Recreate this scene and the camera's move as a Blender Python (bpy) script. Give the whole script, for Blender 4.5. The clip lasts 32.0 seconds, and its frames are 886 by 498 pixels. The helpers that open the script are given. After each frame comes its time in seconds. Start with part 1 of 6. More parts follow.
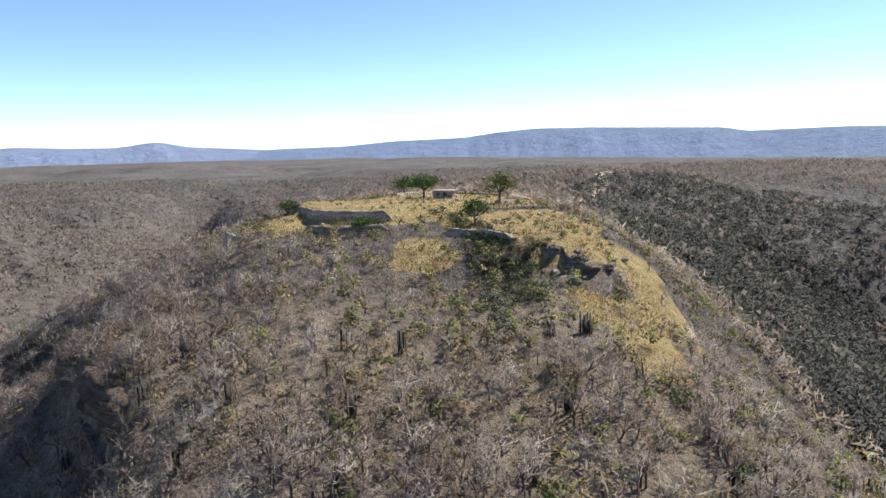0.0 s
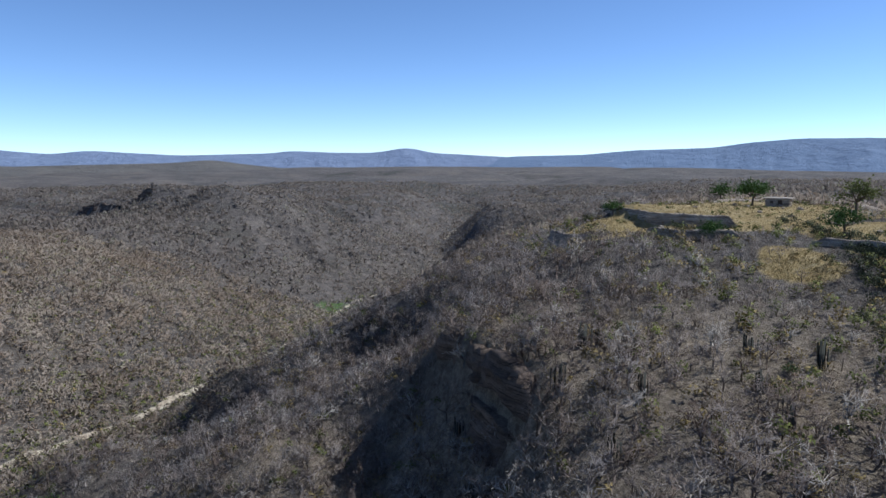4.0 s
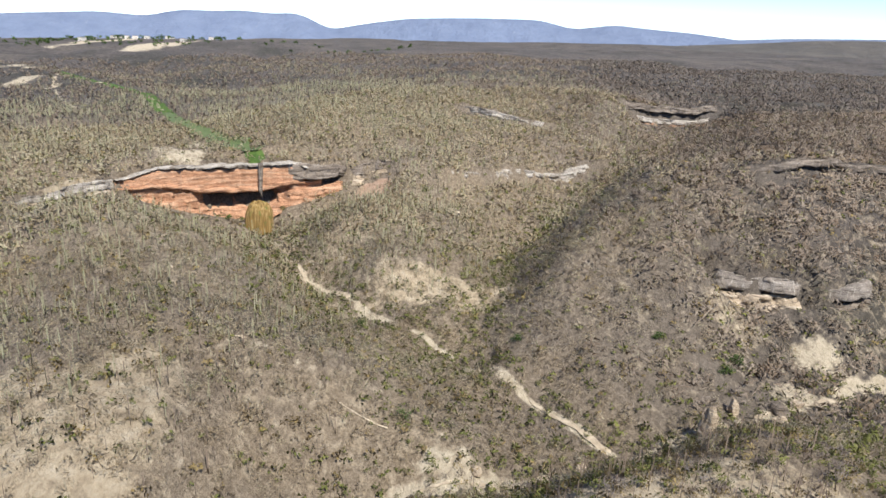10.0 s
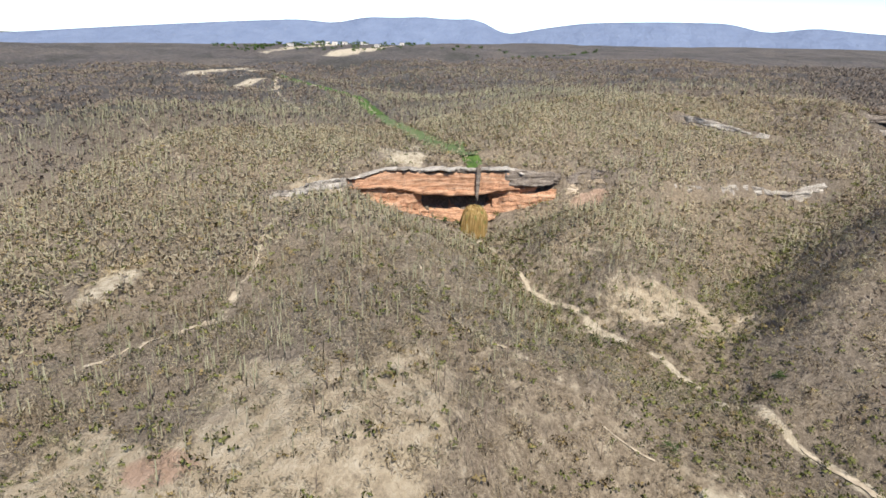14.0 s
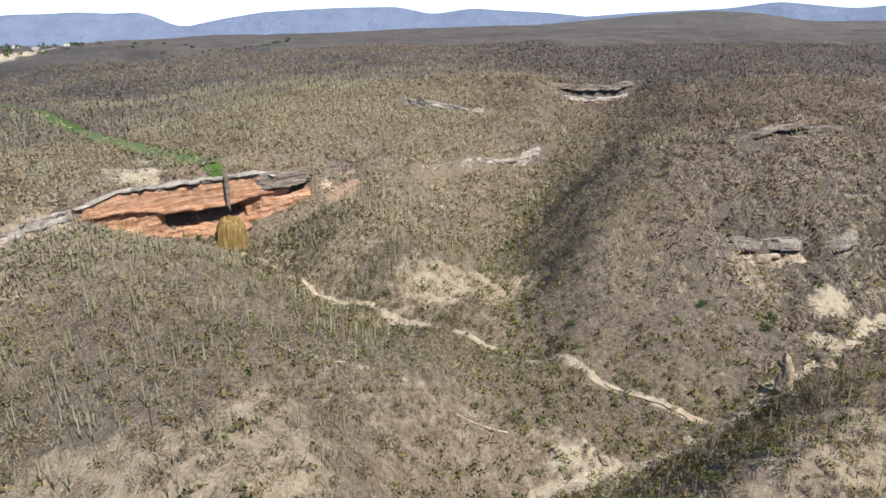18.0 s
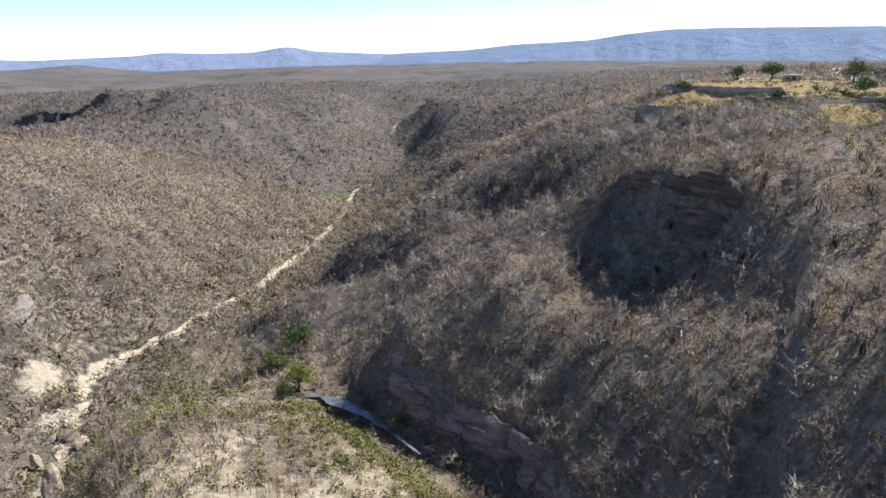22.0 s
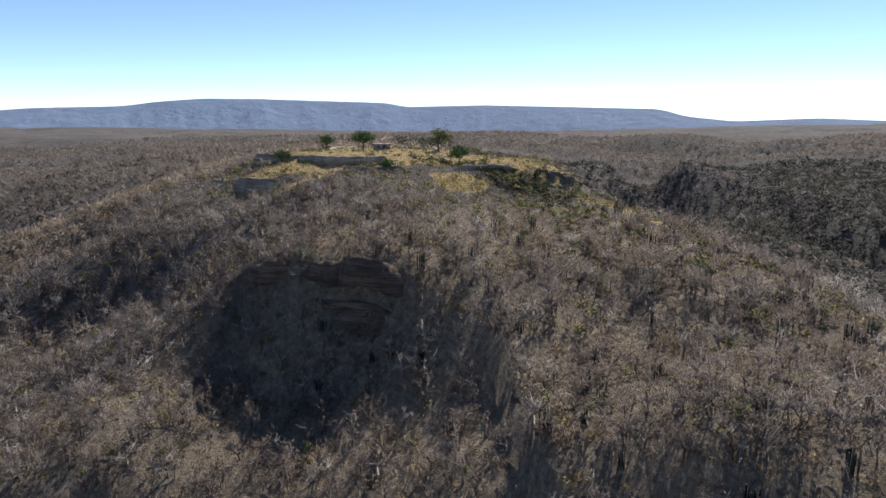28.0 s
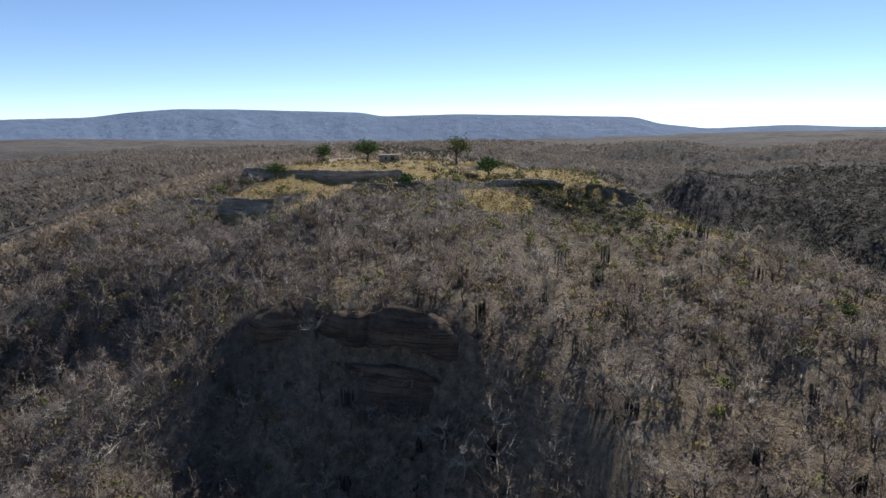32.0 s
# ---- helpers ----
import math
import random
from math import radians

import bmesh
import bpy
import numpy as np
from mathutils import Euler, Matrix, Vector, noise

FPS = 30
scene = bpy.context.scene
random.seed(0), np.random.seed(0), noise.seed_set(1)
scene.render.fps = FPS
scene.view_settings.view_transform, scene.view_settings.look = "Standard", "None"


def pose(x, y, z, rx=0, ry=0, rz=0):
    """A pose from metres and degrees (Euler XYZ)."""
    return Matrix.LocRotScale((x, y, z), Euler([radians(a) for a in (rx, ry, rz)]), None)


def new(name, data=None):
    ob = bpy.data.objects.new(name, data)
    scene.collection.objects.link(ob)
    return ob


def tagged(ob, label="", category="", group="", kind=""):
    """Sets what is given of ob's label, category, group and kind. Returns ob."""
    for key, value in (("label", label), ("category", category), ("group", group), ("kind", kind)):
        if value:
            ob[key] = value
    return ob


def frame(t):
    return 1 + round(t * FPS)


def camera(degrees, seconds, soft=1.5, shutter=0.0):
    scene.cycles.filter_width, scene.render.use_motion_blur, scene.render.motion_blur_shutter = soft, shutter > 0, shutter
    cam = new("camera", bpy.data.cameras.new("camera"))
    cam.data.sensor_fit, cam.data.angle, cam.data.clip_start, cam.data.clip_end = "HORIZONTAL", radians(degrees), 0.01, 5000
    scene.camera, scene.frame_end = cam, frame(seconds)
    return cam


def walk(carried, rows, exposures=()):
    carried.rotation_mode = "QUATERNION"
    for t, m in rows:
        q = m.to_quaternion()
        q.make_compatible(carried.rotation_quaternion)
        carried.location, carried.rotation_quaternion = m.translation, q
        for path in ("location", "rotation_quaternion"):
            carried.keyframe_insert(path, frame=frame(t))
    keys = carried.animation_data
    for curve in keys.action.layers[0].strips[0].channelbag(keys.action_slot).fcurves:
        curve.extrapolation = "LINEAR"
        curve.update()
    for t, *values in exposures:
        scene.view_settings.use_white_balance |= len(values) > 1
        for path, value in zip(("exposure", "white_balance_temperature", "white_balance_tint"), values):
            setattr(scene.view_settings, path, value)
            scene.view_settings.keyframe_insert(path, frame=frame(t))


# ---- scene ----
cam = camera(67.14, 32.0)
# seconds, place in metres, heading, pitch and lean in degrees
ROWS = [
    (0.0, 0.00, 0.00, 97.50, 0.08, -8.91, -1.40),
    (0.5, -2.24, -0.12, 97.29, 0.08, -8.78, -1.22),
    (1.0, -4.62, -0.26, 97.07, 1.79, -8.63, -1.11),
    (1.5, -7.21, -0.49, 96.85, 4.12, -8.42, -0.99),
    (2.0, -9.94, -0.83, 96.63, 7.00, -8.30, -0.88),
    (2.5, -12.81, -1.29, 96.44, 10.41, -8.15, -0.68),
    (3.0, -15.79, -1.87, 96.27, 13.64, -8.01, -0.56),
    (3.5, -18.78, -2.68, 96.11, 16.69, -7.93, -0.47),
    (5.5, -30.34, -10.52, 96.18, 28.95, -7.56, -0.23),
    (6.0, -33.00, -12.49, 96.10, 32.39, -7.51, -0.20),
    (6.5, -35.48, -14.43, 96.05, 34.97, -9.18, -0.10),
    (7.0, -37.72, -16.31, 96.03, 43.77, -14.79, 0.32),
    (7.5, -39.85, -18.09, 96.02, 61.85, -18.18, 1.30),
    (8.0, -42.00, -19.77, 96.00, 78.44, -18.63, 2.41),
    (8.5, -44.14, -21.49, 95.93, 86.80, -18.83, 2.85),
    (9.0, -46.14, -23.36, 95.80, 88.68, -18.75, 2.94),
    (9.5, -47.86, -25.55, 95.61, 89.28, -18.62, 2.81),
    (10.0, -49.28, -28.08, 95.38, 90.20, -18.56, 2.70),
    (10.5, -50.40, -30.89, 95.13, 93.01, -18.55, 2.69),
    (11.0, -51.25, -33.85, 94.90, 97.73, -18.66, 2.77),
    (11.5, -51.81, -36.89, 94.72, 99.48, -18.68, 2.72),
    (12.0, -52.11, -39.89, 94.62, 100.72, -18.68, 2.68),
    (12.5, -52.16, -42.87, 94.58, 102.10, -18.67, 2.61),
    (13.0, -52.02, -45.87, 94.57, 103.17, -18.68, 2.50),
    (13.5, -51.72, -48.89, 94.59, 103.78, -18.71, 2.33),
    (14.0, -51.35, -51.97, 94.63, 104.29, -18.74, 2.22),
    (14.5, -50.96, -55.09, 94.70, 104.86, -18.83, 2.14),
    (16.5, -51.07, -67.23, 95.68, 96.20, -18.95, 1.47),
    (17.0, -52.72, -69.10, 95.78, 92.18, -19.03, 0.82),
    (17.5, -54.59, -70.66, 95.85, 87.87, -19.19, 0.44),
    (18.0, -56.72, -71.90, 95.93, 79.20, -19.28, -0.26),
    (18.5, -59.10, -72.91, 96.00, 68.16, -16.91, -1.04),
    (19.0, -61.66, -73.65, 96.08, 59.77, -18.61, -1.29),
    (19.5, -64.40, -74.11, 96.18, 44.80, -19.14, -1.57),
    (20.0, -67.30, -74.24, 96.28, 23.29, -19.93, -1.33),
    (20.5, -70.27, -73.85, 96.39, 10.97, -20.29, -1.46),
    (21.0, -73.03, -72.82, 96.51, 7.91, -20.42, -1.56),
    (21.5, -75.46, -71.29, 96.59, 7.28, -20.35, -1.63),
    (22.0, -77.52, -69.49, 96.59, 9.47, -16.49, -1.74),
    (22.5, -79.17, -67.42, 96.48, 14.14, -14.98, -1.78),
    (23.0, -80.49, -65.09, 96.30, 8.04, -15.23, -1.48),
    (23.5, -81.65, -62.61, 96.11, -11.32, -15.66, -0.55),
    (24.0, -82.84, -60.01, 95.97, -24.57, -15.70, -0.25),
    (24.5, -84.01, -57.25, 95.85, -27.12, -15.54, -0.41),
    (26.5, -86.23, -42.45, 95.60, -27.71, -15.11, -0.06),
    (27.0, -86.44, -38.59, 95.59, -27.74, -12.61, -0.04),
    (27.5, -86.55, -34.73, 95.58, -27.87, -11.68, -0.06),
    (28.0, -86.54, -30.85, 95.57, -28.28, -11.52, -0.08),
    (28.5, -86.41, -26.93, 95.54, -28.90, -11.40, -0.10),
    (29.0, -86.14, -22.96, 95.50, -29.42, -11.32, -0.20),
    (29.5, -85.73, -18.94, 95.42, -29.79, -11.21, -0.31),
    (30.0, -85.20, -14.91, 95.29, -29.97, -11.12, -0.40),
    (30.5, -84.59, -10.84, 95.13, -30.20, -11.03, -0.43),
    (31.0, -83.95, -6.73, 94.96, -30.39, -10.98, -0.47),
    (31.5, -83.33, -2.53, 94.81, -30.51, -10.85, -0.48),
    (32.0, -82.73, 1.71, 94.67, -30.40, -10.77, -0.48),
]
EXPOSURES = [(0.0, 1.05, 6500, 10), (2.0, 0.7, 6000, 9), (3.5, 0.42, 5700, 8), (6.0, 0.25, 5600, 8), (6.7, 0.3, 5900, 9), (8.0, 0.65, 6500, 10), (9.0, 0.82, 6500, 10), (14.5, 0.88, 6600, 10), (17.0, 0.88, 6600, 10), (19.0, 0.72, 6500, 10), (20.0, 0.82, 6500, 10),
             (21.5, 1.2, 6350, 11), (23.0, 1.1, 6300, 11), (24.0, 0.98, 6300, 11), (27.0, 0.75, 6500, 11), (28.0, 0.6, 6500, 11), (32.0, 0.35, 6400, 9)]
walk(cam, [(t, pose(x, y, z, 90 + pitch, 0, yaw) @ pose(0, 0, 0, 0, 0, roll)) for t, x, y, z, yaw, pitch, roll in ROWS],
     exposures=EXPOSURES)

# ---- sky and sun ----
SUN_AZ, SUN_EL = radians(-60), radians(52)  # heading to the left of +y, height
sun_way = Vector((-math.sin(SUN_AZ) * math.cos(SUN_EL), math.cos(SUN_AZ) * math.cos(SUN_EL), math.sin(SUN_EL)))
sun = new("sun", bpy.data.lights.new("sun", "SUN"))
sun.data.energy, sun.data.angle, sun.data.color = 4.5, radians(0.53), (1.0, 0.95, 0.86)
sun.matrix_world = Matrix.Translation((0, 0, 400)) @ sun_way.to_track_quat("Z", "Y").to_matrix().to_4x4()
world = bpy.data.worlds.new("sky")
scene.world = world
world.use_nodes = True
wn, wl = world.node_tree.nodes, world.node_tree.links
sky = wn.new("ShaderNodeTexSky")
sky.sky_type, sky.sun_disc = "NISHITA", False
sky.sun_elevation, sky.sun_rotation = SUN_EL, -SUN_AZ
sky.altitude, sky.air_density, sky.dust_density, sky.ozone_density = 2500, 0.7, 0.0, 3.0
wn["Background"].inputs["Strength"].default_value = 0.122
wl.new(sky.outputs[0], wn["Background"].inputs["Color"])

# ---- materials ----
class Nodes:
    """A node material under construction."""

    def __init__(self, name, roughness=0.95, specular=0.15):
        self.m = bpy.data.materials.new(name)
        self.m.use_nodes = True
        self.n, self.l = self.m.node_tree.nodes, self.m.node_tree.links
        self.out = self.n["Principled BSDF"]
        self.out.inputs["Roughness"].default_value = roughness
        self.out.inputs["Specular IOR Level"].default_value = specular
        self.where = self.n.new("ShaderNodeNewGeometry")

    def noise(self, scale, detail=4.0, rough=0.6, stretch=None):
        t = self.n.new("ShaderNodeTexNoise")
        t.inputs["Scale"].default_value, t.inputs["Detail"].default_value, t.inputs["Roughness"].default_value = scale, detail, rough
        src = self.where.outputs["Position"]
        if stretch:
            mp = self.n.new("ShaderNodeMapping")
            mp.inputs["Scale"].default_value = stretch
            self.l.new(src, mp.inputs["Vector"])
            src = mp.outputs[0]
        self.l.new(src, t.inputs["Vector"])
        return t.outputs["Fac"]

    def ramp(self, fac, *stops):
        r = self.n.new("ShaderNodeValToRGB")
        e = r.color_ramp.elements
        while len(e) < len(stops):
            e.new(0.5)
        for k, (p, c) in zip(e, stops):
            k.position, k.color = p, (*c, 1) if len(c) == 3 else c
        self.l.new(fac, r.inputs[0])
        return r.outputs[0]

    def mix(self, fac, a, b, mode="MIX"):
        x = self.n.new("ShaderNodeMix")
        x.data_type, x.blend_type = "RGBA", mode
        for socket, value in ((x.inputs["Factor"], fac), (x.inputs["A"], a), (x.inputs["B"], b)):
            if isinstance(value, (int, float)):
                socket.default_value = value
            elif isinstance(value, tuple):
                socket.default_value = (*value, 1)
            else:
                self.l.new(value, socket)
        return x.outputs["Result"]

    def math(self, op, a, b):
        x = self.n.new("ShaderNodeMath")
        x.operation = op
        for socket, value in ((x.inputs[0], a), (x.inputs[1], b)):
            if isinstance(value, (int, float)):
                socket.default_value = value
            else:
                self.l.new(value, socket)
        return x.outputs[0]

    def attribute(self, name):
        a = self.n.new("ShaderNodeAttribute")
        a.attribute_name = name
        s = self.n.new("ShaderNodeSeparateColor")
        self.l.new(a.outputs["Color"], s.inputs[0])
        return s.outputs

    def bump(self, height, distance, strength=0.7):
        b = self.n.new("ShaderNodeBump")
        b.inputs["Distance"].default_value, b.inputs["Strength"].default_value = distance, strength
        self.l.new(height, b.inputs["Height"])
        self.l.new(b.outputs[0], self.out.inputs["Normal"])

    def thin(self, colour, share):
        """Lets light through thin leaves and fine twigs."""
        t, x = self.n.new("ShaderNodeBsdfTranslucent"), self.n.new("ShaderNodeMixShader")
        x.inputs[0].default_value = share
        self.l.new(colour, t.inputs["Color"])
        self.l.new(self.out.outputs[0], x.inputs[1])
        self.l.new(t.outputs[0], x.inputs[2])
        self.l.new(x.outputs[0], self.n["Material Output"].inputs["Surface"])

    def done(self, colour):
        if isinstance(colour, tuple):
            self.out.inputs["Base Color"].default_value = (*colour, 1)
        else:
            self.l.new(colour, self.out.inputs["Base Color"])
        return self.m


def ground_material():
    k = Nodes("dry_ground")
    r, g, b = k.attribute("cover")
    r2, g2, b2 = k.attribute("cover_two")
    fine, broad, patch = k.noise(1.6, 6, 0.7), k.noise(0.03, 5, 0.65), k.noise(0.35, 5, 0.7)
    speck = k.noise(0.9, 6, 0.8)
    litter = k.ramp(speck, (0.34, (0.11, 0.088, 0.068)), (0.5, (0.225, 0.185, 0.143)), (0.66, (0.37, 0.31, 0.245)))
    tan = k.ramp(speck, (0.34, (0.14, 0.11, 0.078)), (0.5, (0.27, 0.215, 0.155)), (0.66, (0.42, 0.345, 0.25)))
    soil = k.mix(k.ramp(broad, (0.42, (0, 0, 0)), (0.62, (1, 1, 1))), litter, tan)
    pale = k.ramp(patch, (0.25, (0.37, 0.295, 0.20)), (0.5, (0.49, 0.405, 0.29)), (0.75, (0.62, 0.54, 0.42)))
    sand = k.ramp(patch, (0.25, (0.42, 0.35, 0.25)), (0.7, (0.66, 0.58, 0.45)))
    gold = k.ramp(patch, (0.25, (0.215, 0.155, 0.07)), (0.5, (0.38, 0.28, 0.125)), (0.75, (0.49, 0.405, 0.24)))
    green = k.ramp(patch, (0.3, (0.05, 0.11, 0.03)), (0.7, (0.13, 0.21, 0.05)))
    red = k.ramp(patch, (0.3, (0.40, 0.27, 0.19)), (0.7, (0.54, 0.39, 0.295)))
    # far scrub: grey-brown, pulled to grey-violet for some distance haze
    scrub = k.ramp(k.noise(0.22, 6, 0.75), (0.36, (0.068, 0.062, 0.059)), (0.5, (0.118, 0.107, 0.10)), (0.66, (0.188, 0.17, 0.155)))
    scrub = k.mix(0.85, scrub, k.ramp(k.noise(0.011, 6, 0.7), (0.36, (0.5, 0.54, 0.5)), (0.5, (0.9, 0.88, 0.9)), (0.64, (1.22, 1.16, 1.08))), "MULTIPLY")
    edge = lambda f: k.ramp(k.math("ADD", f, k.math("MULTIPLY", k.math("SUBTRACT", patch, 0.5), 0.9)), (0.38, (0, 0, 0)), (0.62, (1, 1, 1)))
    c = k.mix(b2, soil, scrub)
    c = k.mix(edge(r2), c, pale)
    c = k.mix(edge(g2), c, red)
    c = k.mix(edge(g), c, gold)
    c = k.mix(edge(b), c, green)
    c = k.mix(edge(r), c, sand)
    c = k.mix(0.55, c, k.ramp(fine, (0.2, (0.45, 0.45, 0.45)), (0.8, (1.0, 1.0, 1.0))), "MULTIPLY")
    k.bump(k.math("ADD", k.math("MULTIPLY", speck, 1.6), patch), 0.9, 0.9)
    return k.done(c)


def tinted(name, stops, grain=3.0, roughness=0.9, dark=0.55, translucent=0.15, own=0.7):
    """One plant or wood colour; every plant has its own shade and every loose piece differs a little."""
    k = Nodes(name, roughness)
    tint = k.n.new("ShaderNodeAttribute")
    tint.attribute_name = "tint"
    c = k.ramp(k.math("ADD", k.math("MULTIPLY", tint.outputs["Fac"], own), k.math("MULTIPLY", k.where.outputs["Random Per Island"], 1 - own)), *stops)
    c = k.mix(0.7, c, k.ramp(k.noise(grain, 3), (0.25, (dark,) * 3), (0.75, (1.0,) * 3)), "MULTIPLY")
    c = k.mix(0.6, c, k.ramp(k.noise(0.06, 3), (0.3, (0.62, 0.60, 0.60)), (0.7, (1.0, 0.97, 0.92))), "MULTIPLY")
    if translucent:
        k.thin(c, translucent)
    return k.done(c)


GROUND = ground_material()
TWIG = tinted("bare_twigs", ((0.0, (0.155, 0.112, 0.092)), (0.3, (0.225, 0.18, 0.155)), (0.5, (0.28, 0.24, 0.222)), (0.72, (0.33, 0.295, 0.28)), (0.9, (0.385, 0.35, 0.335))), dark=0.7, translucent=0.25, own=0.8)
TWIG_FAR = tinted("bare_scrub", ((0.0, (0.30, 0.235, 0.16)), (0.3, (0.42, 0.345, 0.24)), (0.5, (0.50, 0.43, 0.31)), (0.66, (0.55, 0.50, 0.385)), (0.93, (0.44, 0.43, 0.25))), dark=0.8, translucent=0.5)
# about two thirds the tone of bare_scrub, and browner
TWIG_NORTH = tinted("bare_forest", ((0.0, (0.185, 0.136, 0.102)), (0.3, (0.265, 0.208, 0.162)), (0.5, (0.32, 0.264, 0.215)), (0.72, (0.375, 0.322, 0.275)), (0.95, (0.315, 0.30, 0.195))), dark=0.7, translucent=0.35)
# forest twigs with the far side's haze put in as grey
TWIG_HAZED = tinted("hazed_forest_twigs", ((0.0, (0.145, 0.12, 0.105)), (0.4, (0.20, 0.172, 0.153)), (0.7, (0.25, 0.22, 0.20)), (0.95, (0.225, 0.22, 0.165))), dark=0.8, translucent=0.4)
FAR_SCRUB = tinted("distant_scrub", ((0.0, (0.21, 0.167, 0.137)), (0.4, (0.31, 0.253, 0.205)), (0.65, (0.385, 0.325, 0.265)), (0.85, (0.31, 0.295, 0.19))), dark=0.8, translucent=0.5)
# dark grey-green of its own, taken darker for the shaded eastern slope
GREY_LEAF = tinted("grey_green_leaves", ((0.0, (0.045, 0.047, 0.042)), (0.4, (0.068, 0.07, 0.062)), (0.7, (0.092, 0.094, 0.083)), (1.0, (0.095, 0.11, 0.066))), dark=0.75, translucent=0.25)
WHITE_BARK = tinted("pale_bark", ((0.0, (0.36, 0.33, 0.30)), (1.0, (0.54, 0.51, 0.48))))
DRY_LEAF = tinted("dry_leaves", ((0.0, (0.20, 0.15, 0.075)), (0.6, (0.32, 0.25, 0.115)), (1.0, (0.42, 0.34, 0.15))))
OLIVE = tinted("olive_leaves", ((0.0, (0.10, 0.115, 0.04)), (0.6, (0.18, 0.195, 0.065)), (1.0, (0.27, 0.28, 0.09))))
LEAF = tinted("green_leaves", ((0.0, (0.045, 0.085, 0.025)), (0.6, (0.075, 0.13, 0.035)), (1.0, (0.13, 0.19, 0.05))))
CACTUS = tinted("cactus_skin", ((0.0, (0.20, 0.205, 0.125)), (0.6, (0.30, 0.30, 0.20)), (1.0, (0.42, 0.41, 0.30))), translucent=0.0)
THICKET = tinted("thicket_leaves", ((0.0, (0.045, 0.053, 0.033)), (0.5, (0.075, 0.087, 0.053)), (1.0, (0.12, 0.135, 0.08))))
DEAD_STEM = tinted("dead_stems", ((0.0, (0.13, 0.10, 0.08)), (1.0, (0.25, 0.20, 0.16))), translucent=0.0)

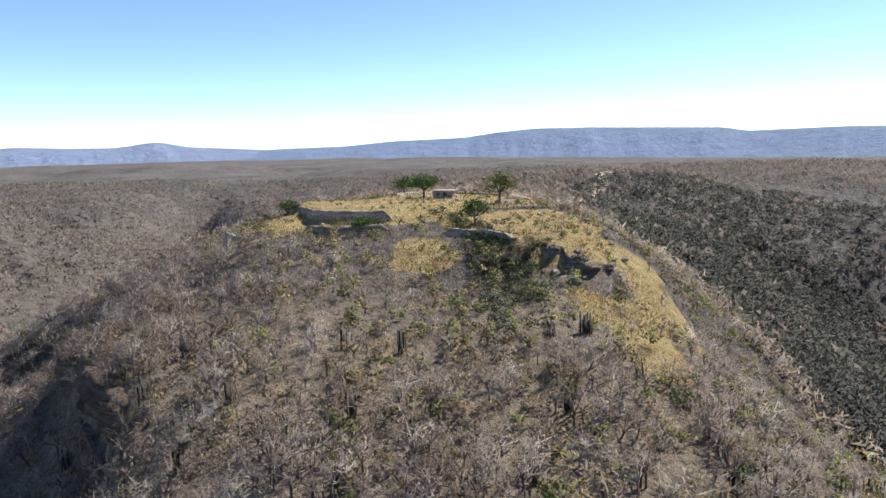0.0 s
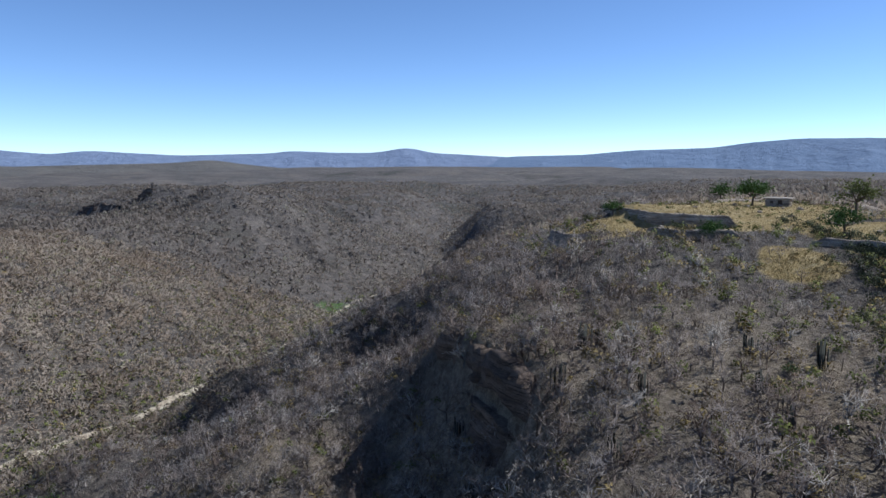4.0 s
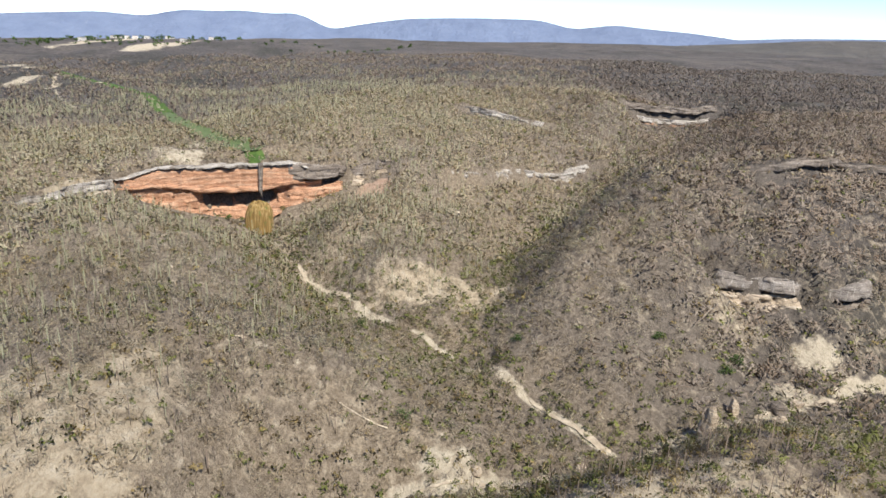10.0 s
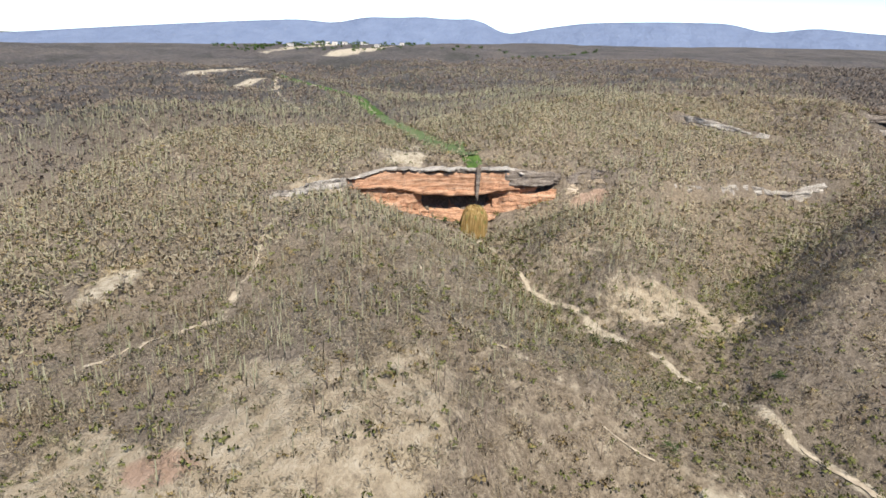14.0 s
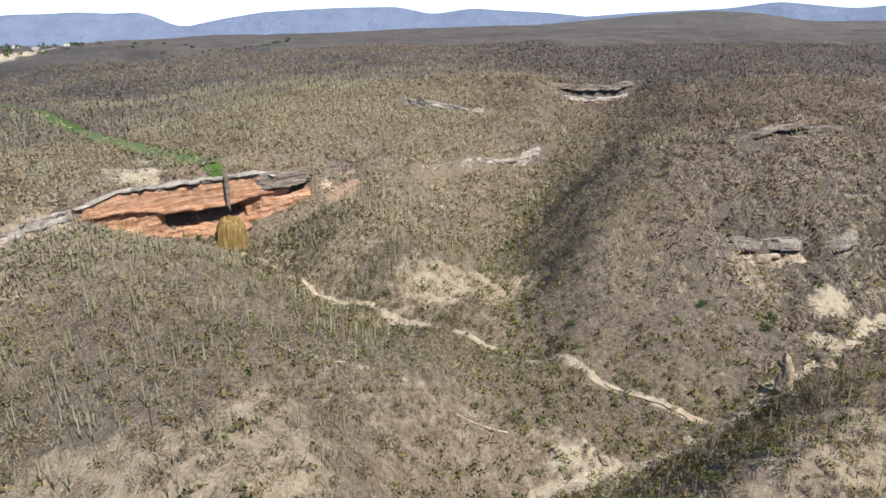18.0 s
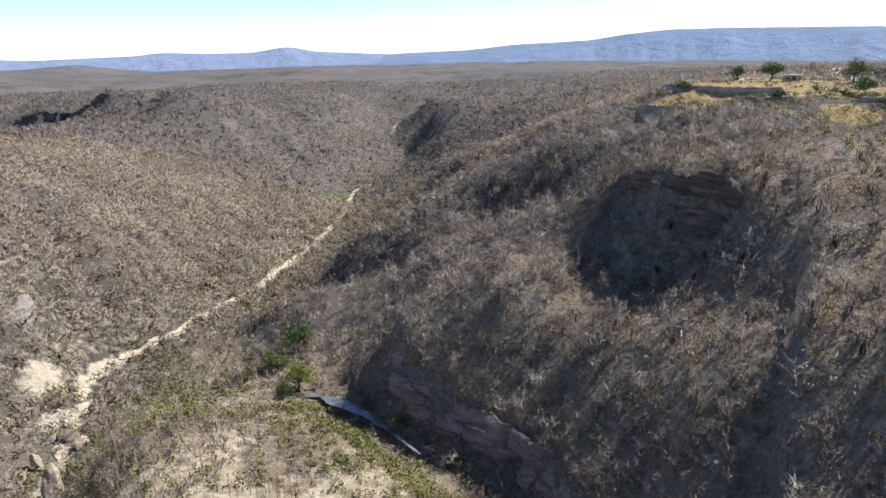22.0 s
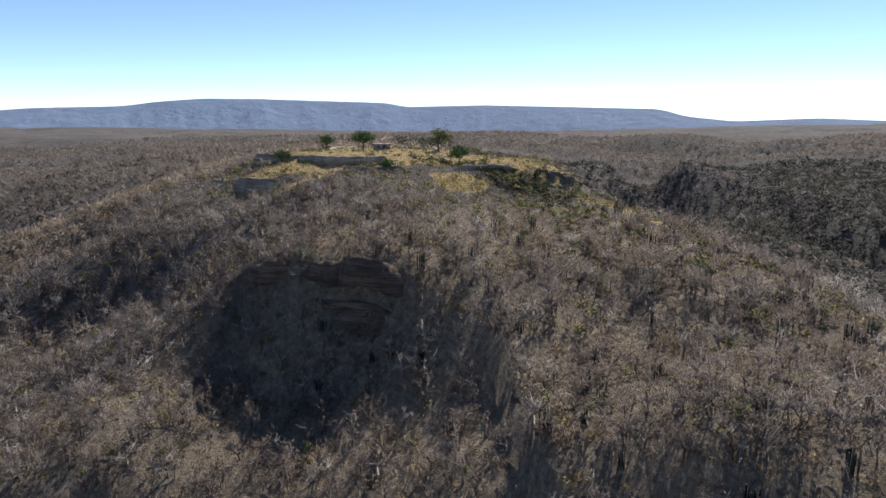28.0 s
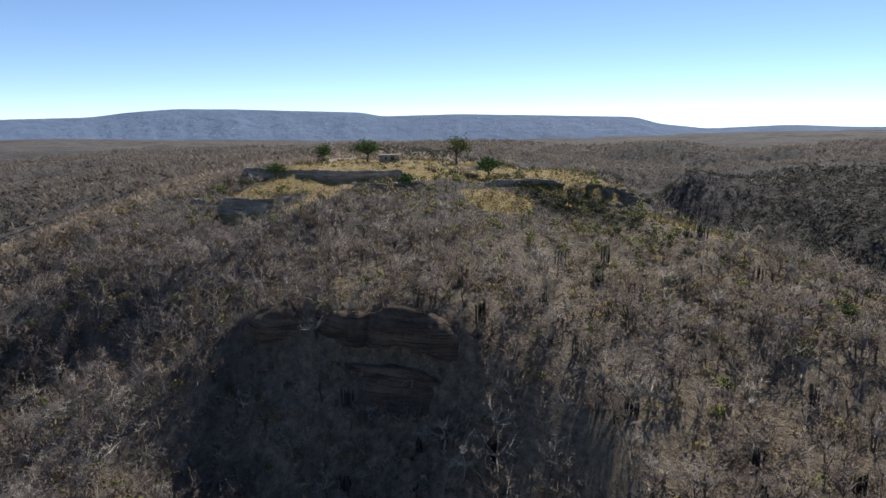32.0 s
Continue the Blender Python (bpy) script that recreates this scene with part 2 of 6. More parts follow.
# ---- lie of the land: crests, slopes and stream beds as lines of (x, y, height) ----
LINES = {
    "mesa_rim": [(-46, 144, 77), (-40, 128, 80), (-16, 122, 80), (2, 116, 80), (16, 104, 80), (27, 106, 79), (30, 125, 82), (26, 160, 83)],
    "mesa_top": [(-36, 158, 83), (-18, 140, 82), (6, 135, 81.5), (-5, 175, 83.5), (14, 158, 83.5), (-12, 192, 83.5), (20, 190, 82), (-28, 196, 80)],
    "mesa_neck": [(10, 215, 79), (35, 245, 76), (60, 290, 75), (85, 340, 76), (120, 420, 82)],
    "south_crest": [(24, 88, 75), (29, 65, 69), (28, 50, 67), (24, 32, 66), (24, 15, 63.5), (24, -10, 58), (20, -50, 48)],
    "south_slope": [(8, 88, 76), (6, 65, 71), (-6, 78, 72), (-8, 64, 70), (-20, 86, 73)],
    "south_flank": [(-18, 56, 68), (-30, 86, 72), (-3, 72, 70), (-9, 49, 64), (-20, 41, 60.5), (-16, 30, 60), (-37, 6, 48)],
    "bowl_rim": [(-44, 90, 69), (-50, 92, 67), (-57, 106, 66), (-61, 112, 64), (-70, 131, 65), (-82, 150, 58)],
    "bowl_top": [(-34, 72, 66), (-50, 83, 60), (-57, 88, 59)],
    "bowl_floor": [(-42, 61, 50), (-47, 67, 50), (-51, 74, 49), (-56, 80, 50), (-61, 88, 51)],
    "bowl_foot": [(-48, 46, 45), (-49, 62, 47.5)],
    "spur_west": [(-66, 104, 61), (-92, 92, 48), (-104, 86, 40), (-112, 78, 33)],
    "spur_north": [(-72, 118, 60), (-84, 129, 56.5), (-98, 122, 49), (-112, 117, 43), (-130, 112, 36), (-149, 108, 29), (-163, 108, 22), (-178, 114, 13)],
    "spur_far": [(-74, 158, 66), (-90, 158, 59), (-106, 160, 51.5), (-120, 162, 46), (-140, 158, 35)],
    "spur_fold": [(-84, 145, 52), (-98, 140, 43), (-130, 132, 26), (-150, 128, 17)],
    "spur_gap": [(-96, 107, 42), (-116, 99, 31), (-136, 96, 21)],
    "canyon_lip": [(-122, 84, 19), (-104, 68, 19), (-88, 63, 20.5), (-77, 55, 22), (-67, 36, 24), (-57, 18, 29), (-48, -6, 35), (-38, -40, 36)],
    "canyon_bed": [(-136, 78, 12), (-122, 71, 11.5), (-110, 62, 10.5), (-100, 52, 10), (-90, 41, 9), (-82, 29, 8.5), (-75, 14, 8), (-68, -8, 7), (-61, -34, 6), (-52, -75, 5)],
    "canyon_west": [(-138, 64, 15), (-126, 60, 15), (-116, 51, 16), (-106, 41, 16.5), (-98, 33, 17), (-91, 24, 16.5), (-85, 12, 15.5), (-80, -10, 14), (-76, -34, 12)],
    "knob": [(-158, 34, 27), (-147, 26, 29), (-137, 9, 29.5), (-133, -2, 31), (-126, 8, 28), (-116, 12, 21.5), (-122, -26, 24)],
    "river": [(-190, 460, 5), (-202, 400, 7), (-208, 360, 8), (-200, 318, 9), (-194, 290, 9.5), (-188, 227, 10), (-190, 160, 10), (-194, 145, 10), (-198, 118, 10), (-207, 94, 10), (-205, 80, 10.5), (-197, 70, 10.5), (-192, 55, 10.5), (-183, 42, 10.5), (-173, 20, 10)],
    "slot": [(-173, 20, 10), (-168, 12, 10), (-163, 0, 10), (-158, -17, 9.5), (-154, -36, 9), (-140, -47, 8), (-120, -53, 7), (-92, -62, 5)],
    "terrace": [(-158, 92, 15), (-152, 78, 15), (-172, 66, 14), (-180, 84, 12), (-150, 62, 17), (-168, 48, 20), (-190, 100, 11)],
    "tributary": [(-324, -106, 9), (-309, -102, 9), (-283, -88, 9), (-262, -75, 9), (-254, -66, 9), (-238, -52, 9), (-220, -30, 9), (-204, -17, 9), (-191, -6, 9.5), (-180, 4, 10), (-169, 12, 10)],
    "west_spur_crest": [(-300, -170, 39), (-262, -142, 38), (-230, -122, 38), (-200, -110, 37), (-176, -94, 35), (-150, -88, 34), (-136, -82, 32)],
    "west_spur_north": [(-262, -104, 24), (-240, -84, 22), (-200, -88, 31), (-166, -74, 28), (-160, -51, 17), (-177, -48, 26), (-152, -54, 15), (-175, -40, 18)],
    "west_spur_south": [(-142, -94, 33), (-158, -126, 27), (-125, -114, 23), (-144, -143, 21), (-186, -136, 26), (-203, -180, 26), (-120, -170, 15), (-230, -230, 27)],
    "west_shelf": [(-268, -160, 34), (-295, -158, 39), (-293, -220, 42), (-350, -285, 48), (-420, -330, 44), (-330, -130, 38)],
    "brook_above": [(-336, -112, 35), (-350, -122, 36), (-380, -146, 37), (-410, -172, 38), (-446, -197, 38), (-520, -240, 40), (-645, -377, 42)],
    "cliff_rim": [(-270, -170, 35), (-286, -158, 36.5), (-304, -148, 36.5), (-322, -137, 36.5), (-334, -120, 36), (-338, -96, 36.5), (-348, -78, 37), (-356, -58, 38), (-345, -44, 37)],
    "cliff_foot": [(-272, -146, 28), (-290, -136, 24), (-306, -125, 17), (-316, -110, 11.5), (-321, -97, 15), (-330, -80, 20), (-334, -64, 26)],
    "north_shoulder": [(-305, -66, 28), (-252, -47, 25), (-266, -24, 21), (-285, -36, 25), (-240, -36, 15), (-317, -30, 23)],
    "side_valley": [(-222, -22, 10), (-240, -12, 13), (-268, -6, 14), (-305, 8, 15), (-345, 30, 20), (-390, 62, 30), (-450, 100, 38)],
    "plateau_mid": [(-340, -30, 34), (-385, -98, 50), (-383, -16, 41), (-378, 26, 29), (-430, 10, 44), (-444, 30, 42), (-457, 61, 58), (-506, 5, 62), (-460, -60, 56)],
    "ridge_nose": [(-198, 2, 15), (-221, 15, 30), (-234, 32, 43), (-242, 67, 48), (-250, 90, 54)],
    "ridge_east": [(-212, 58, 17), (-225, 56, 32.5), (-226, 66, 32.5), (-211, 82, 17), (-223, 80, 33), (-230, 101, 26), (-240, 100, 43), (-249, 106, 50), (-232, 130, 34), (-212, 150, 17), (-228, 160, 31), (-206, 190, 18)],
    "ridge_crest": [(-262, 108, 55), (-263, 150, 54), (-300, 170, 56), (-355, 210, 59), (-420, 215, 60), (-515, 222, 58), (-620, 240, 62)],
    "ridge_west": [(-330, 90, 46), (-380, 120, 48), (-300, 110, 53)],
    "north_side": [(-255, 220, 42), (-300, 270, 48), (-351, 288, 54), (-301, 389, 38), (-282, 435, 33), (-389, 479, 54), (-447, 485, 57), (-233, 526, 20), (-252, 340, 28)],
    "north_hill": [(-440, 452, 77), (-412, 452, 77), (-385, 470, 77), (-350, 460, 68), (-360, 520, 70), (-520, 474, 68)],
    "hill_hollow": [(-562, 452, 46), (-505, 438, 48), (-455, 425, 58), (-400, 420, 60)],
    "hill_north_flank": [(-125, 178, 38), (-158, 165, 22), (-70, 230, 62), (-130, 260, 40), (-150, 300, 24), (-80, 340, 60), (-148, 400, 38), (-100, 480, 56), (-140, 600, 40)],
    "east_valley": [(260, -40, -4), (200, 20, 4), (162, 80, 10), (146, 140, 18), (160, 200, 28), (205, 258, 38), (262, 335, 46), (330, 420, 54)],
    "east_flank": [(44, 104, 62), (40, 64, 60), (58, 110, 50), (70, 70, 40), (55, 30, 44), (90, 130, 40), (60, 180, 62), (70, 230, 66), (110, 60, 22), (70, -10, 30)],
    "east_far_side": [(170, 190, 38), (206, 166, 38), (230, 110, 34), (250, 200, 52), (300, 130, 56), (200, 280, 66), (330, 60, 50), (280, 300, 74), (380, 200, 70), (400, -40, 52)],
    "north_canyon": [(-190, 460, 5), (-205, 520, 6), (-228, 560, 8), (-250, 640, 10), (-262, 720, 14), (-250, 860, 24), (-300, 1000, 36)],
    "north_wall": [(-185, 452, 17), (-150, 440, 42), (-110, 425, 58), (-178, 540, 50), (-172, 585, 55), (-205, 650, 54), (-208, 720, 56), (-285, 560, 32), (-300, 640, 44)],
    "north_rims": [(-330, 620, 52), (-180, 700, 50), (-350, 780, 54), (-170, 880, 54), (-420, 940, 58), (-330, 560, 42)],
    "far_ring": [(150, 1000, 66), (520, 900, 70), (-100, 1050, 62), (-650, 950, 62), (-950, 700, 62), (-1050, 300, 62), (-1050, -100, 58), (-1000, -500, 44), (850, 550, 72), (900, 100, 66)],
    "far_floor": [(0, 620, 60), (150, 620, 68), (300, 520, 74), (500, 350, 74), (600, 0, 66), (-500, 640, 56), (-700, 450, 60), (-720, 60, 66), (-760, -260, 50), (-640, -520, 46), (-330, -480, 46), (-100, -330, 20), (120, -330, 30), (420, -330, 50)],
    "spur_crest_knob": [(-149, -75, 30.5), (-155, -100, 33), (-171, -57, 28.5), (-178, -78, 32.5), (-176, -72, 32.5), (-192, -91, 34.5), (-234, -102, 31), (-212, -140, 31)],
    "spur_foot_knob": [(-166, -36, 17), (-163, -23, 15.5), (-202, -18, 11), (-202, -11, 16)],
    "nose_face": [(-211, 13, 22.5), (-221, 27, 34), (-225, 5, 31), (-222, 1.4, 27), (-193, 17, 17.5), (-196, 13, 20)],
    "nose_top": [(-232, 15, 41), (-233, 46, 41), (-224, 37, 40), (-259, 29, 47), (-270, 56, 57), (-282, 39, 50)],
    "shoulder_slope": [(-272, -69, 22.5), (-267, -40, 25.5), (-284, -57, 31), (-289, -90, 12), (-257, -11, 15), (-231, -28, 14.5), (-303, -28, 26), (-274, 3, 22)],
    "plateau_slope": [(-409, -20, 44), (-402, 26, 44), (-372, -71, 43), (-367, -29, 40)],
    "river_side": [(-207, 183, 22), (-209, 129, 16.5), (-254, 153, 48)],
    "hill_west": [(-80, 132, 55.5), (-93, 129, 49.5), (-104, 134, 46), (-108, 109, 41), (-123, 119, 37.5), (-142, 153, 37), (-74, 92, 48), (-87, 76, 40.5), (-67, 57.6, 36), (-80, 106, 54.5), (-85, 164, 57.5), (-82, 177, 64), (-78, 213, 65), (-61, 219, 73)],
    "hill_south": [(-40, 103, 71.5), (-33, 70, 67), (-36, 88, 70.5), (-44, 38, 49.5), (-54, 50, 42), (-40, 75, 63.5), (-32, 59, 61.5), (-28, 45, 57.5), (-35, 26, 56.5), (-27, 15, 62.5), (-29, 1, 60)],
    "hill_near": [(-5, 47.5, 67), (0, 37, 65.5), (-8, 13, 65), (-17, 80, 72), (-57, 97, 65), (-41, 81, 68.5), (-33, 85, 72), (-24, 93, 75.5), (-12, 85, 72.5), (0, 102, 75.5), (-24, 67, 68), (-11, 61, 68.5), (2, 70, 71.5), (-42, 100, 74), (-39, 118, 77)],
    "hill_east": [(56, 127, 60), (41, 113, 70), (31, 76, 70.5)],
    "east_slope_far": [(191, 244, 50), (248, 212, 49), (274, 197, 60), (212, 141, 36), (357, 447, 60), (92, 282, 63)],
}


def densify(line, gap):
    out = []
    for a, b in zip(line[:-1], line[1:]):
        a, b = np.array(a, float), np.array(b, float)
        n = max(1, int(np.linalg.norm(b[:2] - a[:2]) // gap))
        out += [a + (b - a) * k / n for k in range(n)]
    return out + [np.array(line[-1], float)]


STREAMS = ("north_canyon", "river", "slot", "tributary", "canyon_bed", "brook_above", "side_valley", "east_valley")
KNOTS = np.array([p for name, line in LINES.items() for p in (densify(line, 16 if name in STREAMS else 30) if name in STREAMS or "crest" in name or "lip" in name else line)])
FLAT = 5.0


def basis(x, y):
    return np.sqrt((x[:, None] - KNOTS[None, :, 0]) ** 2 + (y[:, None] - KNOTS[None, :, 1]) ** 2 + FLAT ** 2)


def solve_land():
    n = len(KNOTS)
    a = np.zeros((n + 1, n + 1))
    a[:n, :n] = basis(KNOTS[:, 0], KNOTS[:, 1]) - np.eye(n) * 0.6
    a[:n, n] = a[n, :n] = 1
    return np.linalg.solve(a, np.r_[KNOTS[:, 2], 0])


WEIGHTS = solve_land()


def land(x, y):
    """Smooth height of the ground."""
    x, y = np.atleast_1d(np.asarray(x, float)), np.atleast_1d(np.asarray(y, float))
    out = np.empty(len(x))
    for k in range(0, len(x), 20000):
        out[k:k + 20000] = basis(x[k:k + 20000], y[k:k + 20000]) @ WEIGHTS[:-1] + WEIGHTS[-1]
    r = np.hypot(x + 130, y - 60)
    far = np.clip((r - 800) / 400, 0, 1)
    far = far * far * (3 - 2 * far)
    return out * (1 - far) + far * (60 + 0 * x)


# ---- ground: one sheet from the canyon to the horizon ----
def lattice(ix, iy, seed):
    h = (ix.astype(np.int64) * 374761393 + iy.astype(np.int64) * 668265263 + seed * 1442695041) & 0x7FFFFFFF
    h = ((h ^ (h >> 13)) * 1274126177) & 0x7FFFFFFF
    return ((h ^ (h >> 16)) & 0xFFFF) / 65535.0


def ripple(x, y, size, seed=0, octaves=3):
    """Smooth value noise from -1 to 1 with its largest lumps about size metres across."""
    total, amp, norm = np.zeros_like(x), 1.0, 0.0
    for o in range(octaves):
        u, v = x / size * 2 ** o + 13.7 * o, y / size * 2 ** o + 7.1 * o
        iu, iv = np.floor(u), np.floor(v)
        fu, fv = u - iu, v - iv
        fu, fv = fu * fu * (3 - 2 * fu), fv * fv * (3 - 2 * fv)
        a, b = lattice(iu, iv, seed + o), lattice(iu + 1, iv, seed + o)
        c, d = lattice(iu, iv + 1, seed + o), lattice(iu + 1, iv + 1, seed + o)
        total += amp * ((a * (1 - fu) + b * fu) * (1 - fv) + (c * (1 - fu) + d * fu) * fv - 0.5) * 2
        norm += amp
        amp *= 0.5
    return total / norm


def line_gap(x, y, line):
    """Distance in plan from each place to a line."""
    best = np.full(len(x), 1e9)
    for a, b in zip(line[:-1], line[1:]):
        dx, dy = b[0] - a[0], b[1] - a[1]
        t = np.clip(((x - a[0]) * dx + (y - a[1]) * dy) / (dx * dx + dy * dy + 1e-9), 0, 1)
        best = np.minimum(best, np.hypot(x - a[0] - t * dx, y - a[1] - t * dy))
    return best


def smooth(v, lo, hi):
    t = np.clip((v - lo) / (hi - lo), 0, 1)
    return t * t * (3 - 2 * t)


WET = ("river", "north_canyon", "slot", "tributary", "canyon_bed", "brook_above")
PLAIN = [(-70, -0.7), (-31, -1.6), (0, -1.05), (30, -0.85), (60, -0.7), (78, -0.9), (93, -1.35), (118, -2.3), (140, -2.8)]


# cliff lines: the ground falls away to the right of each by the given height
CLIFFS = {
    "red": ([(-292, -151), (-301, -146), (-312, -136), (-321, -123), (-326, -111), (-330, -99), (-332, -90), (-335, -83)], 9.0, 9.0),
    "pale": ([(-256, -170), (-266, -166), (-280, -159), (-294, -151)], 3.0, 8.0),
    "grey": ([(-339, -76), (-345, -66), (-346, -57), (-340, -48)], 5.0, 9.0),
    "rim": ([(-330, -36), (-341, -25), (-352, -12), (-362, 0), (-370, 14), (-374, 27), (-388, 46), (-402, 64)], 4.6, 9.0),
    "plateau": ([(-447, -28), (-445, -12), (-441, 4), (-436, 20), (-432, 36)], 9.0, 10.0),
    "dark": ([(-466, 74), (-471, 82), (-478, 102), (-480, 124), (-484, 146)], 13.0, 12.0),
    "ridge": ([(-257, 62), (-260, 72), (-264, 86), (-268, 100), (-274, 120), (-280, 134)], 5.5, 8.0),
    "far": ([(-498, 176), (-494, 190), (-482, 206), (-466, 222), (-450, 232)], 3.0, 9.0),
    "fluted": ([(-232, 44), (-228, 50), (-226, 57), (-224.5, 64), (-224, 71), (-225, 77)], 4.0, 6.0),
    "white": ([(-224, 79), (-225, 85), (-228, 91), (-233, 97)], 5.0, 7.0),
    "canyon": ([(-134, 88), (-122, 80), (-110, 70), (-100, 64), (-91, 60), (-83, 53), (-77, 43), (-73, 32), (-68, 20), (-62, 6), (-55, -10), (-46, -30)], 11.0, 9.0),
    "bowl": ([(-63, 102.5), (-59, 98), (-53, 91), (-46, 84), (-40, 76), (-37, 68)], 8.0, 7.0),
    "gully": ([(-31, 58), (-34, 48), (-37, 40), (-40, 32), (-44, 22), (-48, 10), (-52, -4)], 6.5, 7.0),
    "north": ([(-570, 474), (-530, 464), (-480, 452), (-432, 442)], 15.0, 14.0),
    "mesa": ([(10, 109), (15, 104), (20, 100), (27, 99)], 3.0, 6.0),
    "wing": ([(-328, -101), (-331, -94), (-335, -84), (-341, -73)], 4.0, 9.0),
}


def side_of(x, y, line):
    """Distance to a line, positive on its right, and the share of the way along it."""
    best, side, part_way = np.full(len(x), 1e9), np.zeros(len(x)), np.zeros(len(x))
    n = len(line) - 1
    for k, (a, b) in enumerate(zip(line[:-1], line[1:])):
        dx, dy = b[0] - a[0], b[1] - a[1]
        t = np.clip(((x - a[0]) * dx + (y - a[1]) * dy) / (dx * dx + dy * dy), 0, 1)
        px, py = x - a[0] - t * dx, y - a[1] - t * dy
        d = np.hypot(px, py)
        m = d < best
        best[m], side[m], part_way[m] = d[m], np.where(px * dy - py * dx > 0, 1.0, -1.0)[m], ((k + t) / n)[m]
    return best * side, part_way


# dry-stone walls of the ruins; those that hold a terrace fall away to their right
WALLS = [
    ([(-41, 174), (-35, 160), (-28, 144), (-20, 141), (-10, 141)], 3.0, 0.5, True, "tall dark retaining wall of stacked stone"),
    ([(-51, 154), (-44, 142), (-37, 139), (-30, 138)], 3.0, 0.5, True, "low brown broken terrace wall"),
    ([(-29, 134), (-22, 130), (-10, 132)], 1.9, 0.5, True, "lower terrace wall half hidden by brush"),
    ([(-53, 178), (-51, 170), (-49, 163)], 1.6, 0.5, True, "leaning corner wall on the terrace edge"),
    ([(-44, 182), (-40, 188), (-34, 190)], 1.4, 0.4, False, "crumbled wall stub with loose stones"),
    ([(4, 196), (12, 192), (18, 190)], 1.3, 0.4, False, "low stone wall beside the hut"),
    ([(32, 190), (28, 182), (22, 174), (16, 168)], 1.5, 0.4, False, "grey rubble wall on the mesa edge"),
    ([(-14, 184), (-8, 190), (0, 192)], 0.9, 0.4, False, "low rubble wall below the trees"),
    ([(0, 124), (6, 119), (12, 112)], 1.0, 0.4, False, "rubble edge with dry grass"),
]


def steps(x, y):
    z = np.zeros(len(x))
    terraces = [(line, tall * 0.95, 9.0) for line, tall, thick, holds, label in WALLS if holds]
    for line, fall, reach in list(CLIFFS.values()) + terraces:
        lo, hi = np.min(line, 0) - 5 * reach, np.max(line, 0) + 5 * reach
        m = (x > lo[0]) & (x < hi[0]) & (y > lo[1]) & (y < hi[1])
        if m.any():
            d, s = side_of(x[m], y[m], line)
            ends = smooth(s, 0.0, 0.12) * (1 - smooth(s, 0.88, 1.0))
            z[m] -= 0.5 * fall * ends * np.clip(d / 1.0, -1, 1) * np.exp(-np.abs(d) / reach)
    return z


# benches above and below the large cliffs: heights of rim and foot along the line
BENCHES = {
    "red": ((35.5, 36.5, 36.8, 36.8, 36.6, 36.6, 36.4, 36), (29, 24, 18.5, 14, 12.5, 14, 19, 23), (-5, 7, 17, 4, 13)),
    "wing": ((36.4, 36, 35.6, 35), (17, 19, 21, 25), (-5, 7, 17, 4, 13)),
    "pale": ((33.5, 35, 36, 36), (31, 30, 28.5, 28), (-3, 4, 12, 4, 12)),
    "fluted": ((34.5, 34.5, 34.5, 34, 33.5), (22, 23, 24, 24.5, 25), (-1.0, 1.5, 5, 2.5, 7)),
    "white": ((31.5, 32, 32, 32), (24, 24.5, 25, 26), (-1.5, 2, 6, 4, 9)),
}


def benches(x, y, z):
    for key, (rims, feet, (lip, b0, b1, f0, f1)) in BENCHES.items():
        line = CLIFFS[key][0]
        lo, hi = np.min(line, 0) - 18, np.max(line, 0) + 18
        m = (x > lo[0]) & (x < hi[0]) & (y > lo[1]) & (y < hi[1])
        if m.any():
            d, s = side_of(x[m], y[m], line)
            along_it = np.linspace(0, 1, len(rims))
            goal = np.where(d < lip, np.interp(s, along_it, rims), np.interp(s, along_it, feet))
            w = np.where(d < lip, 1 - smooth(-d, b0, b1), 1 - smooth(d, f0, f1)) * smooth(s, 0, 0.06) * (1 - smooth(s, 0.94, 1))
            z[m] += w * (goal - z[m])
    return z


